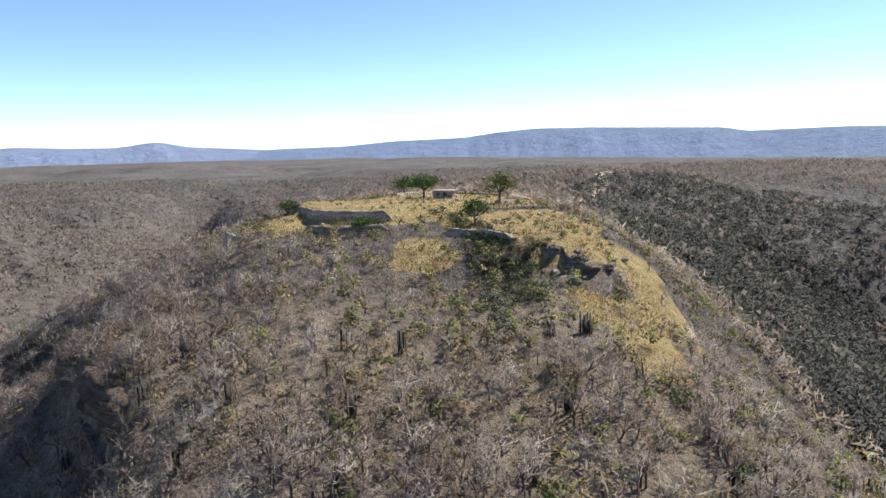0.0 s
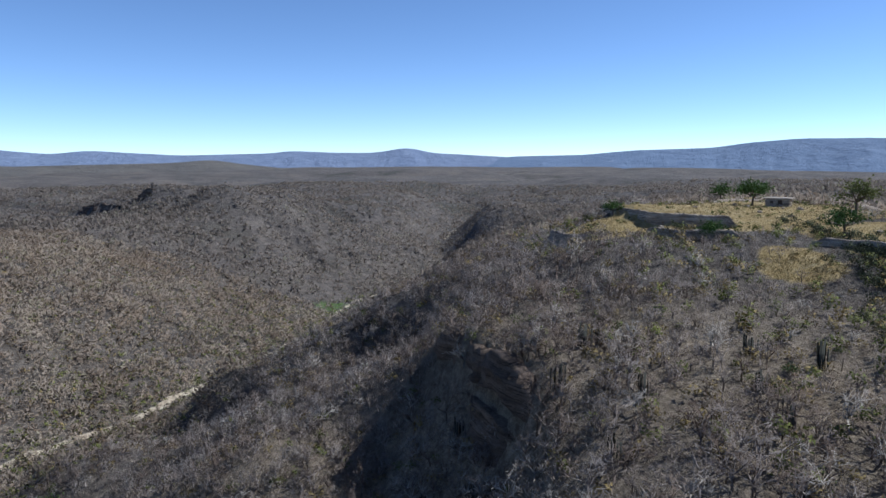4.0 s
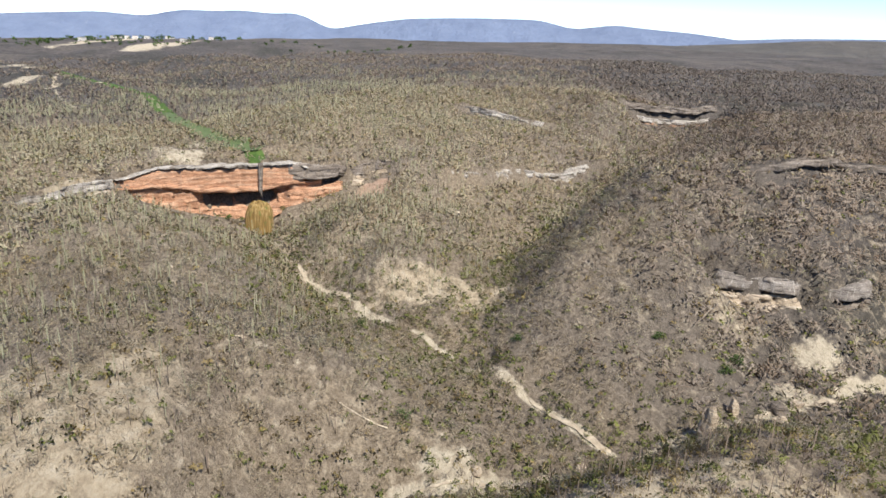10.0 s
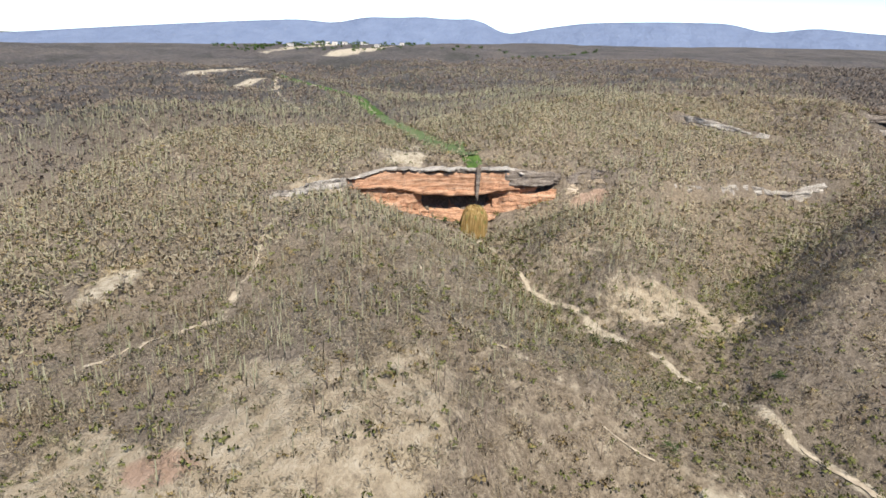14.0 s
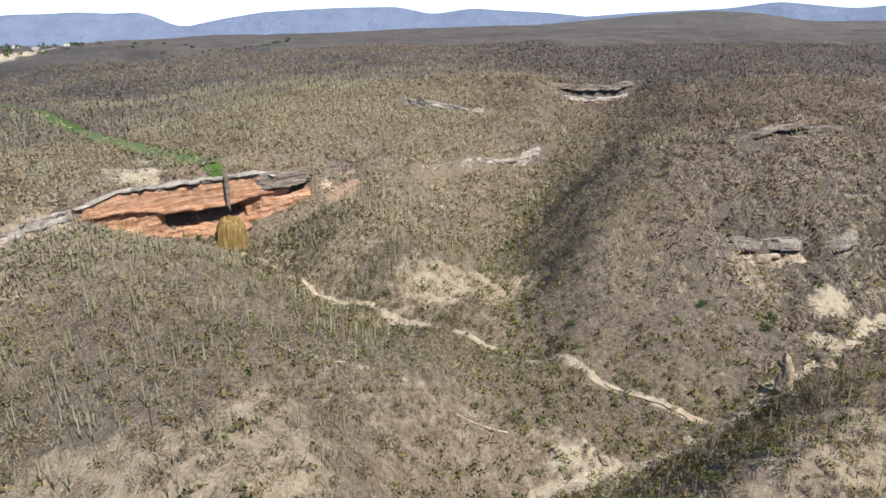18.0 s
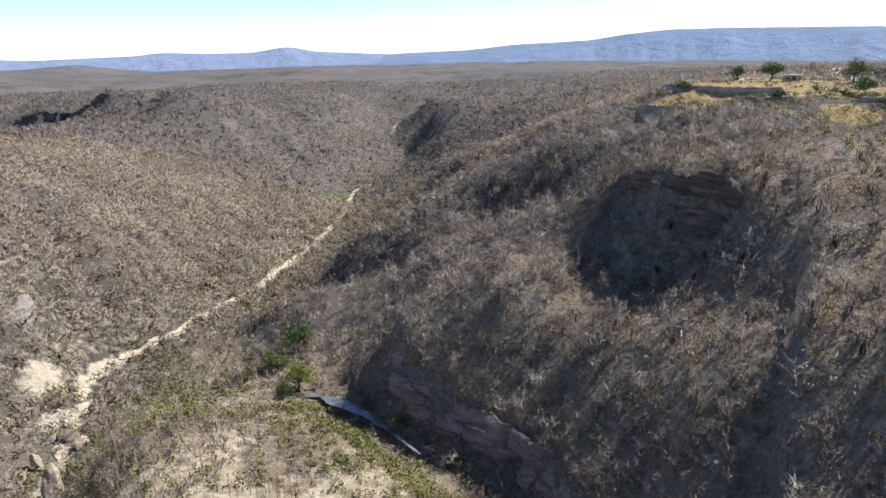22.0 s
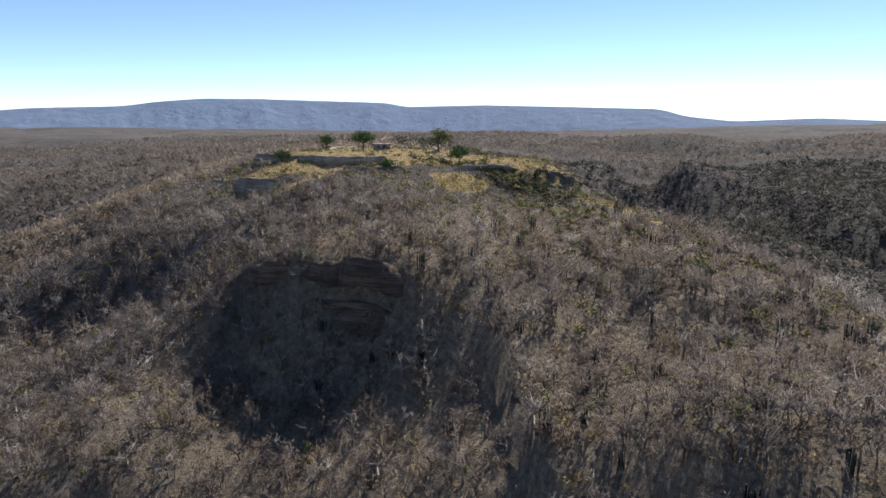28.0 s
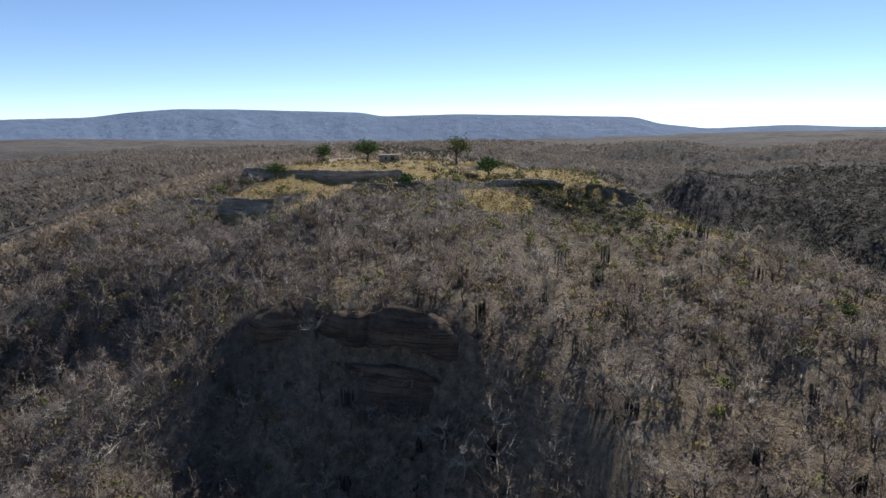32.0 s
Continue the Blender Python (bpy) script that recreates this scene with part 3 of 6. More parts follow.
def height(x, y):
    """Height of the ground with its gullies, hummocks and far plain."""
    x, y = np.atleast_1d(np.asarray(x, float)), np.atleast_1d(np.asarray(y, float))
    z = land(x, y)
    near_bed = np.full(len(x), 1e9)
    for name in WET:
        near_bed = np.minimum(near_bed, line_gap(x, y, LINES[name]))
    on_mesa = smooth(z, 78, 81) * (np.hypot(x + 5, y - 150) < 75)
    rough = smooth(near_bed, 4, 30) * (1 - 0.8 * on_mesa)
    z = z + rough * (1.6 * ripple(x, y, 42, 3) + 0.5 * ripple(x, y, 9, 11))
    away = smooth(np.hypot(x + 130, y - 60), 330, 560)
    crease = (1 - np.abs(ripple(x, y, 46, 15, 2))) ** 4 * smooth(z, 14, 24) * rough
    z = z - 2.2 * crease * smooth(np.hypot(x + 2, y - 125), 45, 75)
    # spurs and gullies that run down the western face of the ruin hill
    face = smooth(-x, 58, 76) * (1 - smooth(-x, 150, 175)) * smooth(y, 84, 104) * (1 - smooth(y, 300, 380)) * smooth(z, 22, 34) * (1 - smooth(z, 62, 72))
    z = z + face * (3.0 - 8.5 * (1 - np.abs(ripple(0.28 * x - 0.96 * y + 500, (0.96 * x + 0.28 * y) * 0.1, 27, 83, 1))) ** 2)
    # ribs and gullies that run down the river side of the western ridge
    flank = smooth(z, 14, 26) * (1 - smooth(z, 46, 60)) * smooth(y, 70, 110) * (1 - smooth(y, 420, 520)) * smooth(-x, 195, 215) * (1 - smooth(-x, 300, 360))
    z = z - 9.0 * flank * (1 - np.abs(ripple(y + 0.45 * x, x * 0.12, 44, 33, 2))) ** 2.4
    fold = (1 - np.abs(ripple(x, y, 150, 25, 2))) ** 3 * smooth(near_bed, 12, 60)
    z = z - fold * np.maximum(9.0 * away, 17.0 * smooth(x, 120, 220)) + 4.0 * ripple(x, y, 120, 5) * away * smooth(near_bed, 10, 60)
    z = benches(x, y, z + steps(x, y))
    r = np.hypot(x, y)
    az = np.degrees(np.arctan2(-x, y))
    out = smooth(r, 850, 1250)
    el = np.interp(az, [p[0] for p in PLAIN], [p[1] for p in PLAIN])
    edge = 97 + 3700 * np.tan(np.radians(el))
    goal = 62 + (edge - 62) * np.clip((r - 900) / 2800, 0, 1) + (10 * ripple(x, y, 420, 21) - 26 * (1 - np.abs(ripple(x, y, 520, 27, 3))) ** 4) * smooth(r, 700, 1100) * (1 - 0.6 * smooth(r, 2200, 3400))
    return z * (1 - out) + goal * out


def sheet(name, v, faces, material, smooth_shade=True):
    """A mesh from arrays: places and triangles or quads."""
    faces = np.asarray(faces, np.int32)
    me = bpy.data.meshes.new(name)
    me.vertices.add(len(v))
    me.vertices.foreach_set("co", np.asarray(v, np.float32).ravel())
    k = faces.shape[1]
    me.loops.add(faces.size)
    me.loops.foreach_set("vertex_index", faces.ravel())
    me.polygons.add(len(faces))
    me.polygons.foreach_set("loop_start", np.arange(0, faces.size, k, dtype=np.int32))
    if smooth_shade:
        me.polygons.foreach_set("use_smooth", np.ones(len(faces), bool))
    me.update(calc_edges=True)
    if material:
        me.materials.append(material)
    return me


def quads(rows, cols):
    i = np.arange(rows * cols).reshape(rows, cols)
    return np.stack([i[:-1, :-1], i[:-1, 1:], i[1:, 1:], i[1:, :-1]], -1).reshape(-1, 4)


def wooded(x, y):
    """Share of darker, browner leafless growth, against open cactus scrub: the ridge and all the land north of it."""
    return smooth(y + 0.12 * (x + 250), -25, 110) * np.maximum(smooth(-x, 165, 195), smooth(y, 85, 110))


# southern brink of the grassy top: walls in the west, thicket in the east; the forest begins to its right
BRINK = [(-58, 178), (-50, 156), (-42, 143), (-30, 135), (-10, 137), (0, 142), (4, 127), (8, 114), (11, 101), (8, 84)]


def off_mesa(x, y):
    return smooth(side_of(x, y, BRINK)[0], 0.5, 4.0)


def cover(x, y, z):
    """What lies on the ground: sand, golden grass, green; pale soil, red soil, far scrub."""
    gap = {n: line_gap(x, y, LINES[n]) for n in WET}
    wob = ripple(x, y, 14, 31)
    wide = {"river": 1.4, "slot": 1.4, "tributary": 0.9, "canyon_bed": 0.05, "brook_above": 0.05, "north_canyon": 0.05}
    sand = np.zeros(len(x))
    for n, w in wide.items():
        sand = np.maximum(sand, 1 - smooth(gap[n] + 1.0 * wob, w * 0.6, w * 1.5))
    for line, w in PATHS:
        sand = np.maximum(sand, 0.5 * (1 - smooth(line_gap(x, y, line), w * 0.6, w * 1.6)))
    for cx, cy, rx, ry in SAND_FLATS:
        sand = np.maximum(sand, (0.7 if rx > 60 else 0.62) * (1 - smooth(np.hypot((x - cx) / rx, (y - cy) / ry) + 0.5 * wob, 0.4, 1.2)))
    mesa = (np.hypot((x + 4) / 46, (y - 148) / 56) + 0.25 * wob)
    gold = (1 - smooth(mesa, 0.72, 1.0)) * smooth(z, 77, 80) * (0.8 + 0.3 * wob)
    gold = gold * (1 - off_mesa(x, y))
    for cx, cy, rx, ry in GRASS_SPOTS:
        gold = np.maximum(gold, 1 - smooth(np.hypot((x - cx) / rx, (y - cy) / ry) + 0.6 * wob, 0.5, 1.1))
    gold = np.maximum(gold, 0.5 * (1 - smooth(np.hypot((x + 198) / 24, (y + 182) / 9) + 0.5 * wob, 0.4, 1.2)))
    green = 1 - smooth(gap["brook_above"] + 2 * wob, 2.5, 5.5)
    green = np.maximum(green, 0.55 * (1 - smooth(np.hypot(x + 205, y - 335) + 6 * wob, 8, 26)))
    pale = 1 - smooth(np.hypot((x + 140) / 34, (y + 92) / 36) + 0.5 * wob, 0.4, 1.1)
    pale = np.maximum(0.62 * pale, 0.6 * (1 - smooth(np.hypot((x + 122) / 36, (y - 4) / 44) + 0.5 * wob, 0.6, 1.2)))
    west = smooth(-x, 92, 135) * (1 - smooth(np.hypot(x + 200, y + 30), 130, 270))
    pale = np.maximum(pale, west * (0.33 + 0.16 * ripple(x, y, 55, 63)))
    pale = np.maximum(pale, 0.62 * (1 - smooth(np.hypot((x + 272) / 26, (y + 160) / 8) + 0.5 * wob, 0.5, 1.2)))
    pale = np.maximum(pale, 0.5 * (1 - smooth(np.hypot((x + 216) / 9, (y - 52) / 12) + 0.4 * wob, 0.4, 1.2)))
    pale = np.maximum(pale, 0.72 * (1 - smooth(np.hypot((x + 130) / 26, (y + 108) / 20) + 0.5 * wob, 0.4, 1.15)))
    pale = np.maximum(pale, 0.62 * (1 - smooth(np.hypot((x + 244) / 13, (y + 34) / 28) + 0.7 * wob, 0.4, 1.15)))
    for cx, cy, rx, ry in ((-128, -136, 20, 26), (-152, -118, 14, 14)):
        pale = np.maximum(pale, 0.72 * (1 - smooth(np.hypot((x - cx) / rx, (y - cy) / ry) + 0.5 * wob, 0.4, 1.15)))
    red = np.zeros(len(x))
    for cx, cy, rx, ry in RED_SPOTS:
        red = np.maximum(red, 1 - smooth(np.hypot((x - cx) / rx, (y - cy) / ry) + 0.5 * wob, 0.4, 1.1))
    # beyond 280 m the scrub tone with its haze grey takes over
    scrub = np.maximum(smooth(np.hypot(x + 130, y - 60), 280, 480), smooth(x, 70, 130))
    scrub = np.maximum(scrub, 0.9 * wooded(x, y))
    return sand, gold, green, pale, red, scrub


PATHS = [
    ([(-263, -166), (-250, -158), (-236, -152), (-226, -152), (-208, -146), (-184, -142), (-172, -150), (-158, -160)], 1.6),
    ([(-262, -130), (-236, -112), (-214, -102), (-200, -92), (-190, -90), (-182, -80), (-176, -72), (-174, -60), (-168, -48), (-166, -38)], 0.5),
    ([(20, 205), (32, 238), (46, 262), (62, 292), (78, 330), (92, 380), (120, 440)], 4.5),
    ([(-344, -298), (-325, -272), (-300, -245), (-280, -220)], 1.0),
    ([(-440, -240), (-500, -290), (-560, -330), (-680, -390)], 2.0),
]
SAND_FLATS = [(-192, -180, 18, 8), (-210, 72, 5, 9), (-330, -146, 15, 11), (-352, -146, 16, 10), (-198, 62, 6, 8), (-330, -139, 12, 9), (-590, -372, 40, 12), (-655, -442, 95, 13), (-1010, -440, 150, 26), (-1060, -540, 190, 24), (-116, 22, 9, 13), (-630, -405, 34, 9), (-690, -425, 26, 8), (-560, -330, 30, 6), (-142, 70, 5, 2.5), (-160, -24, 6, 10)]
GRASS_SPOTS = [(34, 100, 9, 18), (-38, 131, 8, 4), (25, 80, 5, 10), (-44, 152, 8, 12), (-3, 115, 7, 11), (23, 90, 8, 9), (20, 107, 9, 8)]
RED_SPOTS = [(-130, -118, 5, 11), (-334, -60, 9, 10), (-318, -66, 7, 6)]

def spread_out(lo, hi, step, grow, reach):
    """Even steps from lo to hi, then ever longer ones out to reach on both sides."""
    core = list(np.arange(lo, hi, step))
    out, d = [], step
    while not out or out[-1] < reach:
        d *= grow
        out.append((out[-1] if out else 0) + d)
    return np.array([core[0] - q for q in out[::-1]] + core + [core[-1] + q for q in out])


gx = spread_out(-500, 110, 2.5, 1.04, 4200)
gy = spread_out(-220, 330, 2.5, 1.04, 4300)
GX, GY = [a.ravel() for a in np.meshgrid(gx, gy)]
GZ = height(GX, GY)
ground_mesh = sheet("ground", np.stack([GX, GY, GZ], 1), quads(len(gy), len(gx)), GROUND)
kinds = cover(GX, GY, GZ)
for name, three in (("cover", kinds[:3]), ("cover_two", kinds[3:])):
    layer = ground_mesh.color_attributes.new(name, "FLOAT_COLOR", "POINT")
    layer.data.foreach_set("color", np.stack([*three, np.ones(len(GX))], 1).astype(np.float32).ravel())
tagged(new("ground", ground_mesh), "dry stony hill and canyon ground with leaf litter and sand", "ground", kind="structure")


# ---- far ranges on the skyline ----
def far_range(name, crest, distance, depth, material, label, seed):
    """A chain of hills: crest as (heading, elevation) in degrees seen from the hill, with spurs and folds."""
    a = np.linspace(crest[0][0], crest[-1][0], int(abs(crest[-1][0] - crest[0][0]) * 5))
    el = np.interp(a, [c[0] for c in crest], [c[1] for c in crest])
    el = np.convolve(np.pad(el, 4, "edge"), np.ones(9) / 9, "valid")
    top = 97 + distance * np.tan(np.radians(el))
    n = 18
    s = np.linspace(0, 1, n)
    rows = []
    base = np.interp(a, [p[0] for p in PLAIN], [p[1] for p in PLAIN])
    for q in s:
        rr = distance - depth + 1.25 * depth * q
        low = 97 + (distance - depth) * np.tan(np.radians(base)) - 70
        fold = ripple(a * 60 + seed * 97.0, np.full_like(a, q * 90), 160, seed, 4)
        up = np.clip(q / 0.8, 0, 1) if q <= 0.8 else 1 - (q - 0.8) * 1.5
        z = low + (top - low) * np.clip(up ** 0.9 + 0.10 * fold * math.sin(math.pi * min(q / 0.8, 1)), 0, 1)
        rows.append(np.stack([-np.sin(np.radians(a)) * rr, np.cos(np.radians(a)) * rr, z], 1))
    me = sheet(name, np.concatenate(rows), quads(n, len(a)), material)
    return tagged(new(name, me), label, "hills", kind="structure")


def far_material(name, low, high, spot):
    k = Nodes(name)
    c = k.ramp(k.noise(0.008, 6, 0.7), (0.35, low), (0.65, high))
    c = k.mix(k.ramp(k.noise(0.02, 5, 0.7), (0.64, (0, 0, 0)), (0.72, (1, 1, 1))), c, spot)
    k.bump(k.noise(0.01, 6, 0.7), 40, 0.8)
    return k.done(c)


# distance haze is mixed into the next two base colours as blue
HAZE_BLUE_HILL = far_material("haze_blue_hills", (0.13, 0.165, 0.25), (0.16, 0.20, 0.29), (0.22, 0.25, 0.31))
HAZY_MESA_HILL = far_material("hazy_mesa_hills", (0.105, 0.145, 0.225), (0.135, 0.18, 0.265), (0.26, 0.29, 0.34))
DARK_HILL = far_material("scrub_hills", (0.085, 0.08, 0.075), (0.12, 0.11, 0.10), (0.20, 0.18, 0.14))
far_range("backdrop_table_hills", [(-66, -0.6), (-61, -0.58), (-57, -0.4), (-51, -0.67), (-50, -0.54), (-47.3, -0.24), (-45.6, 0.34), (-38, 0.55), (-31, 0.72), (-25.4, 0.6), (-24.2, 0.55), (-23, 0.9), (-20, 1.0), (-13, 1.2), (-8, 1.25), (-4.5, 0.97), (-2, 0.6), (4, 0.45), (8, 0.1), (14, 0.0), (17, -0.4), (19, -0.9)], 4350, 900, HAZY_MESA_HILL, "long flat-topped hills with pale cliffs, blue-grey from painted haze", 1)
far_range("backdrop_hills", [(9, -1.0), (12, -0.2), (18.5, 0.22), (20.7, 0.35), (22.8, 0.85), (25.5, 0.4), (28.7, 0.42), (32.6, 0.6), (34, 0.4), (41, 0.26), (45, 0.5), (47.5, 0.68), (50, 0.4), (52, 0.6), (55, 0.93), (58.5, 0.45), (65, 0.2), (69, -0.1), (74, -0.6), (77, -1.2)], 4400, 700, HAZE_BLUE_HILL, "low hills on the horizon in painted haze blue", 2)
far_range("backdrop_mountains", [(61, -1.0), (64, -0.5), (67.6, -0.2), (72, 0.25), (75, 0.4), (77.8, 0.62), (79.3, 0.4), (81, 0.14), (83.7, 0.75), (88, 0.7), (91, 0.58), (94.3, 0.39), (97.3, -0.1), (100.4, -0.75), (101.5, -0.2), (102.8, 0.43), (105, 0.3), (107.2, 0.44), (109, 0.3), (111.6, 0.27), (114, -0.3), (117, -0.1), (122, -0.45), (130, -1.1), (137, -1.72), (150, -2.2)], 4450, 500, HAZE_BLUE_HILL, "mountain range behind the plain, its blue haze painted on", 3)
far_range("backdrop_near_hill", [(31, -1.1), (36, -0.55), (38.8, -0.1), (42, -0.35), (46, -0.4), (53, -0.5), (57, 0.15), (60, 0.3), (64, 0.1), (68, -0.3), (75, -0.9), (80, -1.1)], 3300, 1100, DARK_HILL, "dark scrub-covered hills before the range", 4)


# ---- plants ----
rng = np.random.default_rng(7)


def blades(starts, ends, width, rng):
    """Thin tapering three-cornered blades from starts to ends."""
    starts, ends = np.asarray(starts, float), np.asarray(ends, float)
    n = len(starts)
    d = ends - starts
    side = np.cross(d, rng.normal(size=(n, 3)))
    side /= np.linalg.norm(side, axis=1)[:, None] + 1e-9
    w = np.broadcast_to(np.asarray(width, float), (n,))[:, None]
    v = np.stack([starts - side * w, starts + side * w, ends], 1).reshape(-1, 3)
    return v, np.arange(3 * n).reshape(-1, 3)


def cones(starts, ends, r0, r1, sides=3):
    """Tapered round sticks, joined into one pair of arrays."""
    vs, fs = [], []
    for a, b, p, q in zip(starts, ends, r0, r1):
        a, b = np.asarray(a, float), np.asarray(b, float)
        d = b - a
        s = np.cross(d, (0.3, 0.9, 0.31))
        s /= np.linalg.norm(s) + 1e-9
        t = np.cross(d, s)
        t /= np.linalg.norm(t) + 1e-9
        ang = np.arange(sides) * 2 * math.pi / sides
        ring = np.cos(ang)[:, None] * s + np.sin(ang)[:, None] * t
        base = sum(len(x) for x in vs)
        vs.append(np.concatenate([a + ring * p, b + ring * q]))
        for i in range(sides):
            j = (i + 1) % sides
            fs += [(base + i, base + j, base + sides + j), (base + i, base + sides + j, base + sides + i)]
    return np.concatenate(vs), np.array(fs)


def join(*pairs):
    vs, fs, n = [], [], 0
    for v, f in pairs:
        vs.append(v)
        fs.append(np.asarray(f) + n)
        n += len(v)
    return np.concatenate(vs), np.concatenate(fs)


def dome(n, rng, low=-0.1):
    """Directions over an upper half ball."""
    a, s = rng.uniform(0, 2 * math.pi, n), rng.uniform(low, 1, n)
    c = np.sqrt(np.maximum(0, 1 - s * s))
    return np.stack([np.cos(a) * c, np.sin(a) * c, s], 1)


def bare_tree(rng, limbs=6, forks=3, twigs=110, width=0.0065, flat=0.55):
    """A leafless tree about one unit high and wide: trunk, bent limbs that fork, and a haze of fine twigs."""
    fork = np.array([rng.normal(0, 0.03), rng.normal(0, 0.03), rng.uniform(0.14, 0.28)])
    way = dome(limbs, rng, 0.15) * [0.44, 0.44, flat]
    knees = fork + way * 0.45 + rng.normal(0, 0.03, (limbs, 3)) + [0, 0, 0.04]
    tips = fork + way + rng.normal(0, 0.03, (limbs, 3))
    v1, f1 = cones([(0, 0, -0.06)] + [fork] * limbs, [fork] + list(knees), [0.026] + [0.014] * limbs, [0.019] + [0.009] * limbs)
    v2 = blades(knees, tips, 0.009, rng)
    own = np.repeat(np.arange(limbs), forks)
    s0 = knees[own] + (tips[own] - knees[own]) * rng.uniform(0.0, 0.8, (len(own), 1))
    s1 = s0 + (dome(len(own), rng, -0.2) * [1, 1, 0.8] + way[own]) * rng.uniform(0.16, 0.30, (len(own), 1))
    v3 = blades(s0, s1, 0.007, rng)
    pick = rng.integers(0, len(own), twigs)
    t0 = s0[pick] + (s1[pick] - s0[pick]) * rng.uniform(0.2, 1.0, (twigs, 1))
    t1 = t0 + dome(twigs, rng, -0.9) * rng.uniform(0.06, 0.14, (twigs, 1))
    return join((v1, f1), v2, v3, blades(t0, t1, width, rng))


def scrub(rng, stems=22, width=0.035, spread=0.5):
    """A leafless bush: stems fanning out of the ground."""
    d = dome(stems, rng, 0.12)
    s = np.concatenate([np.zeros((stems // 2, 3)), d[stems // 2:] * rng.uniform(0.25, 0.55, (stems - stems // 2, 1))]) * [1, 1, 0.8]
    e = d * rng.uniform(0.75, 1.05, (stems, 1)) * [spread, spread, 0.95] + rng.normal(0, 0.07, (stems, 3))
    s[:, :2] *= spread
    return blades(s - [0, 0, 0.05], e, width, rng)


def leafy(rng, leaves=46, size=0.13, squash=0.8, low=-0.05):
    """A crown of loose leaf clumps with gaps."""
    lumps = dome(5, rng, low) * 0.33 + [0, 0, 0.32]
    c = lumps[rng.integers(0, 5, leaves)] + rng.normal(0, 0.14, (leaves, 3))
    c[:, 2] = np.maximum(c[:, 2] * squash, 0.02)
    a, b = rng.normal(size=(leaves, 3)), rng.normal(size=(leaves, 3))
    a /= np.linalg.norm(a, axis=1)[:, None]
    b /= np.linalg.norm(b, axis=1)[:, None]
    v = np.stack([c + a * size, c + b * size, c - (a + b) * size * 0.6], 1).reshape(-1, 3)
    return v, np.arange(3 * leaves).reshape(-1, 3)


def brush(rng, blades_count=8, tufts=12, size=0.16, spread=0.5, slim=0.32):
    """A leafless bush as a haze of fine twigs: loose slivers over a fan of stems."""
    c = dome(tufts, rng, 0.0) * rng.uniform(0.55, 1.0, (tufts, 1)) * [spread, spread, 0.7] + [0, 0, 0.12]
    up = dome(tufts, rng, -1.0)
    side = np.cross(up, rng.normal(size=(tufts, 3)))
    side /= np.linalg.norm(side, axis=1)[:, None] + 1e-9
    v = np.stack([c - side * size * slim - up * size * 0.6, c + side * size * slim - up * size * 0.3, c + up * size * 1.5], 1).reshape(-1, 3)
    pieces = (v, np.arange(3 * tufts).reshape(-1, 3))
    return join(pieces, scrub(rng, blades_count, 0.03, spread)) if blades_count else pieces


def column(rng, x=0.0, y=0.0, h=1.0, r=0.045, sides=5):
    ang = np.arange(sides) * 2 * math.pi / sides + rng.uniform(0, 1)
    ring = np.stack([np.cos(ang), np.sin(ang), np.zeros(sides)], 1)
    lean = np.array([rng.normal(0, 0.02), rng.normal(0, 0.02), 0])
    v = np.concatenate([ring * r * 0.8 + [x, y, -0.03], ring * r + [x, y, h * 0.5] + lean * 0.5, ring * r * 0.85 + [x, y, h * 0.95] + lean, [[x + lean[0], y + lean[1], h]]])
    f = []
    for lev in (0, 1):
        for i in range(sides):
            j = (i + 1) % sides
            a, b = lev * sides, (lev + 1) * sides
            f += [(a + i, a + j, b + j), (a + i, b + j, b + i)]
    f += [(2 * sides + i, 2 * sides + (i + 1) % sides, 3 * sides) for i in range(sides)]
    return v, np.array(f)


def candelabra(rng, arms=6):
    return join(*[column(rng, rng.normal(0, 0.13), rng.normal(0, 0.13), rng.uniform(0.55, 1.0), 0.04) for _ in range(arms)])


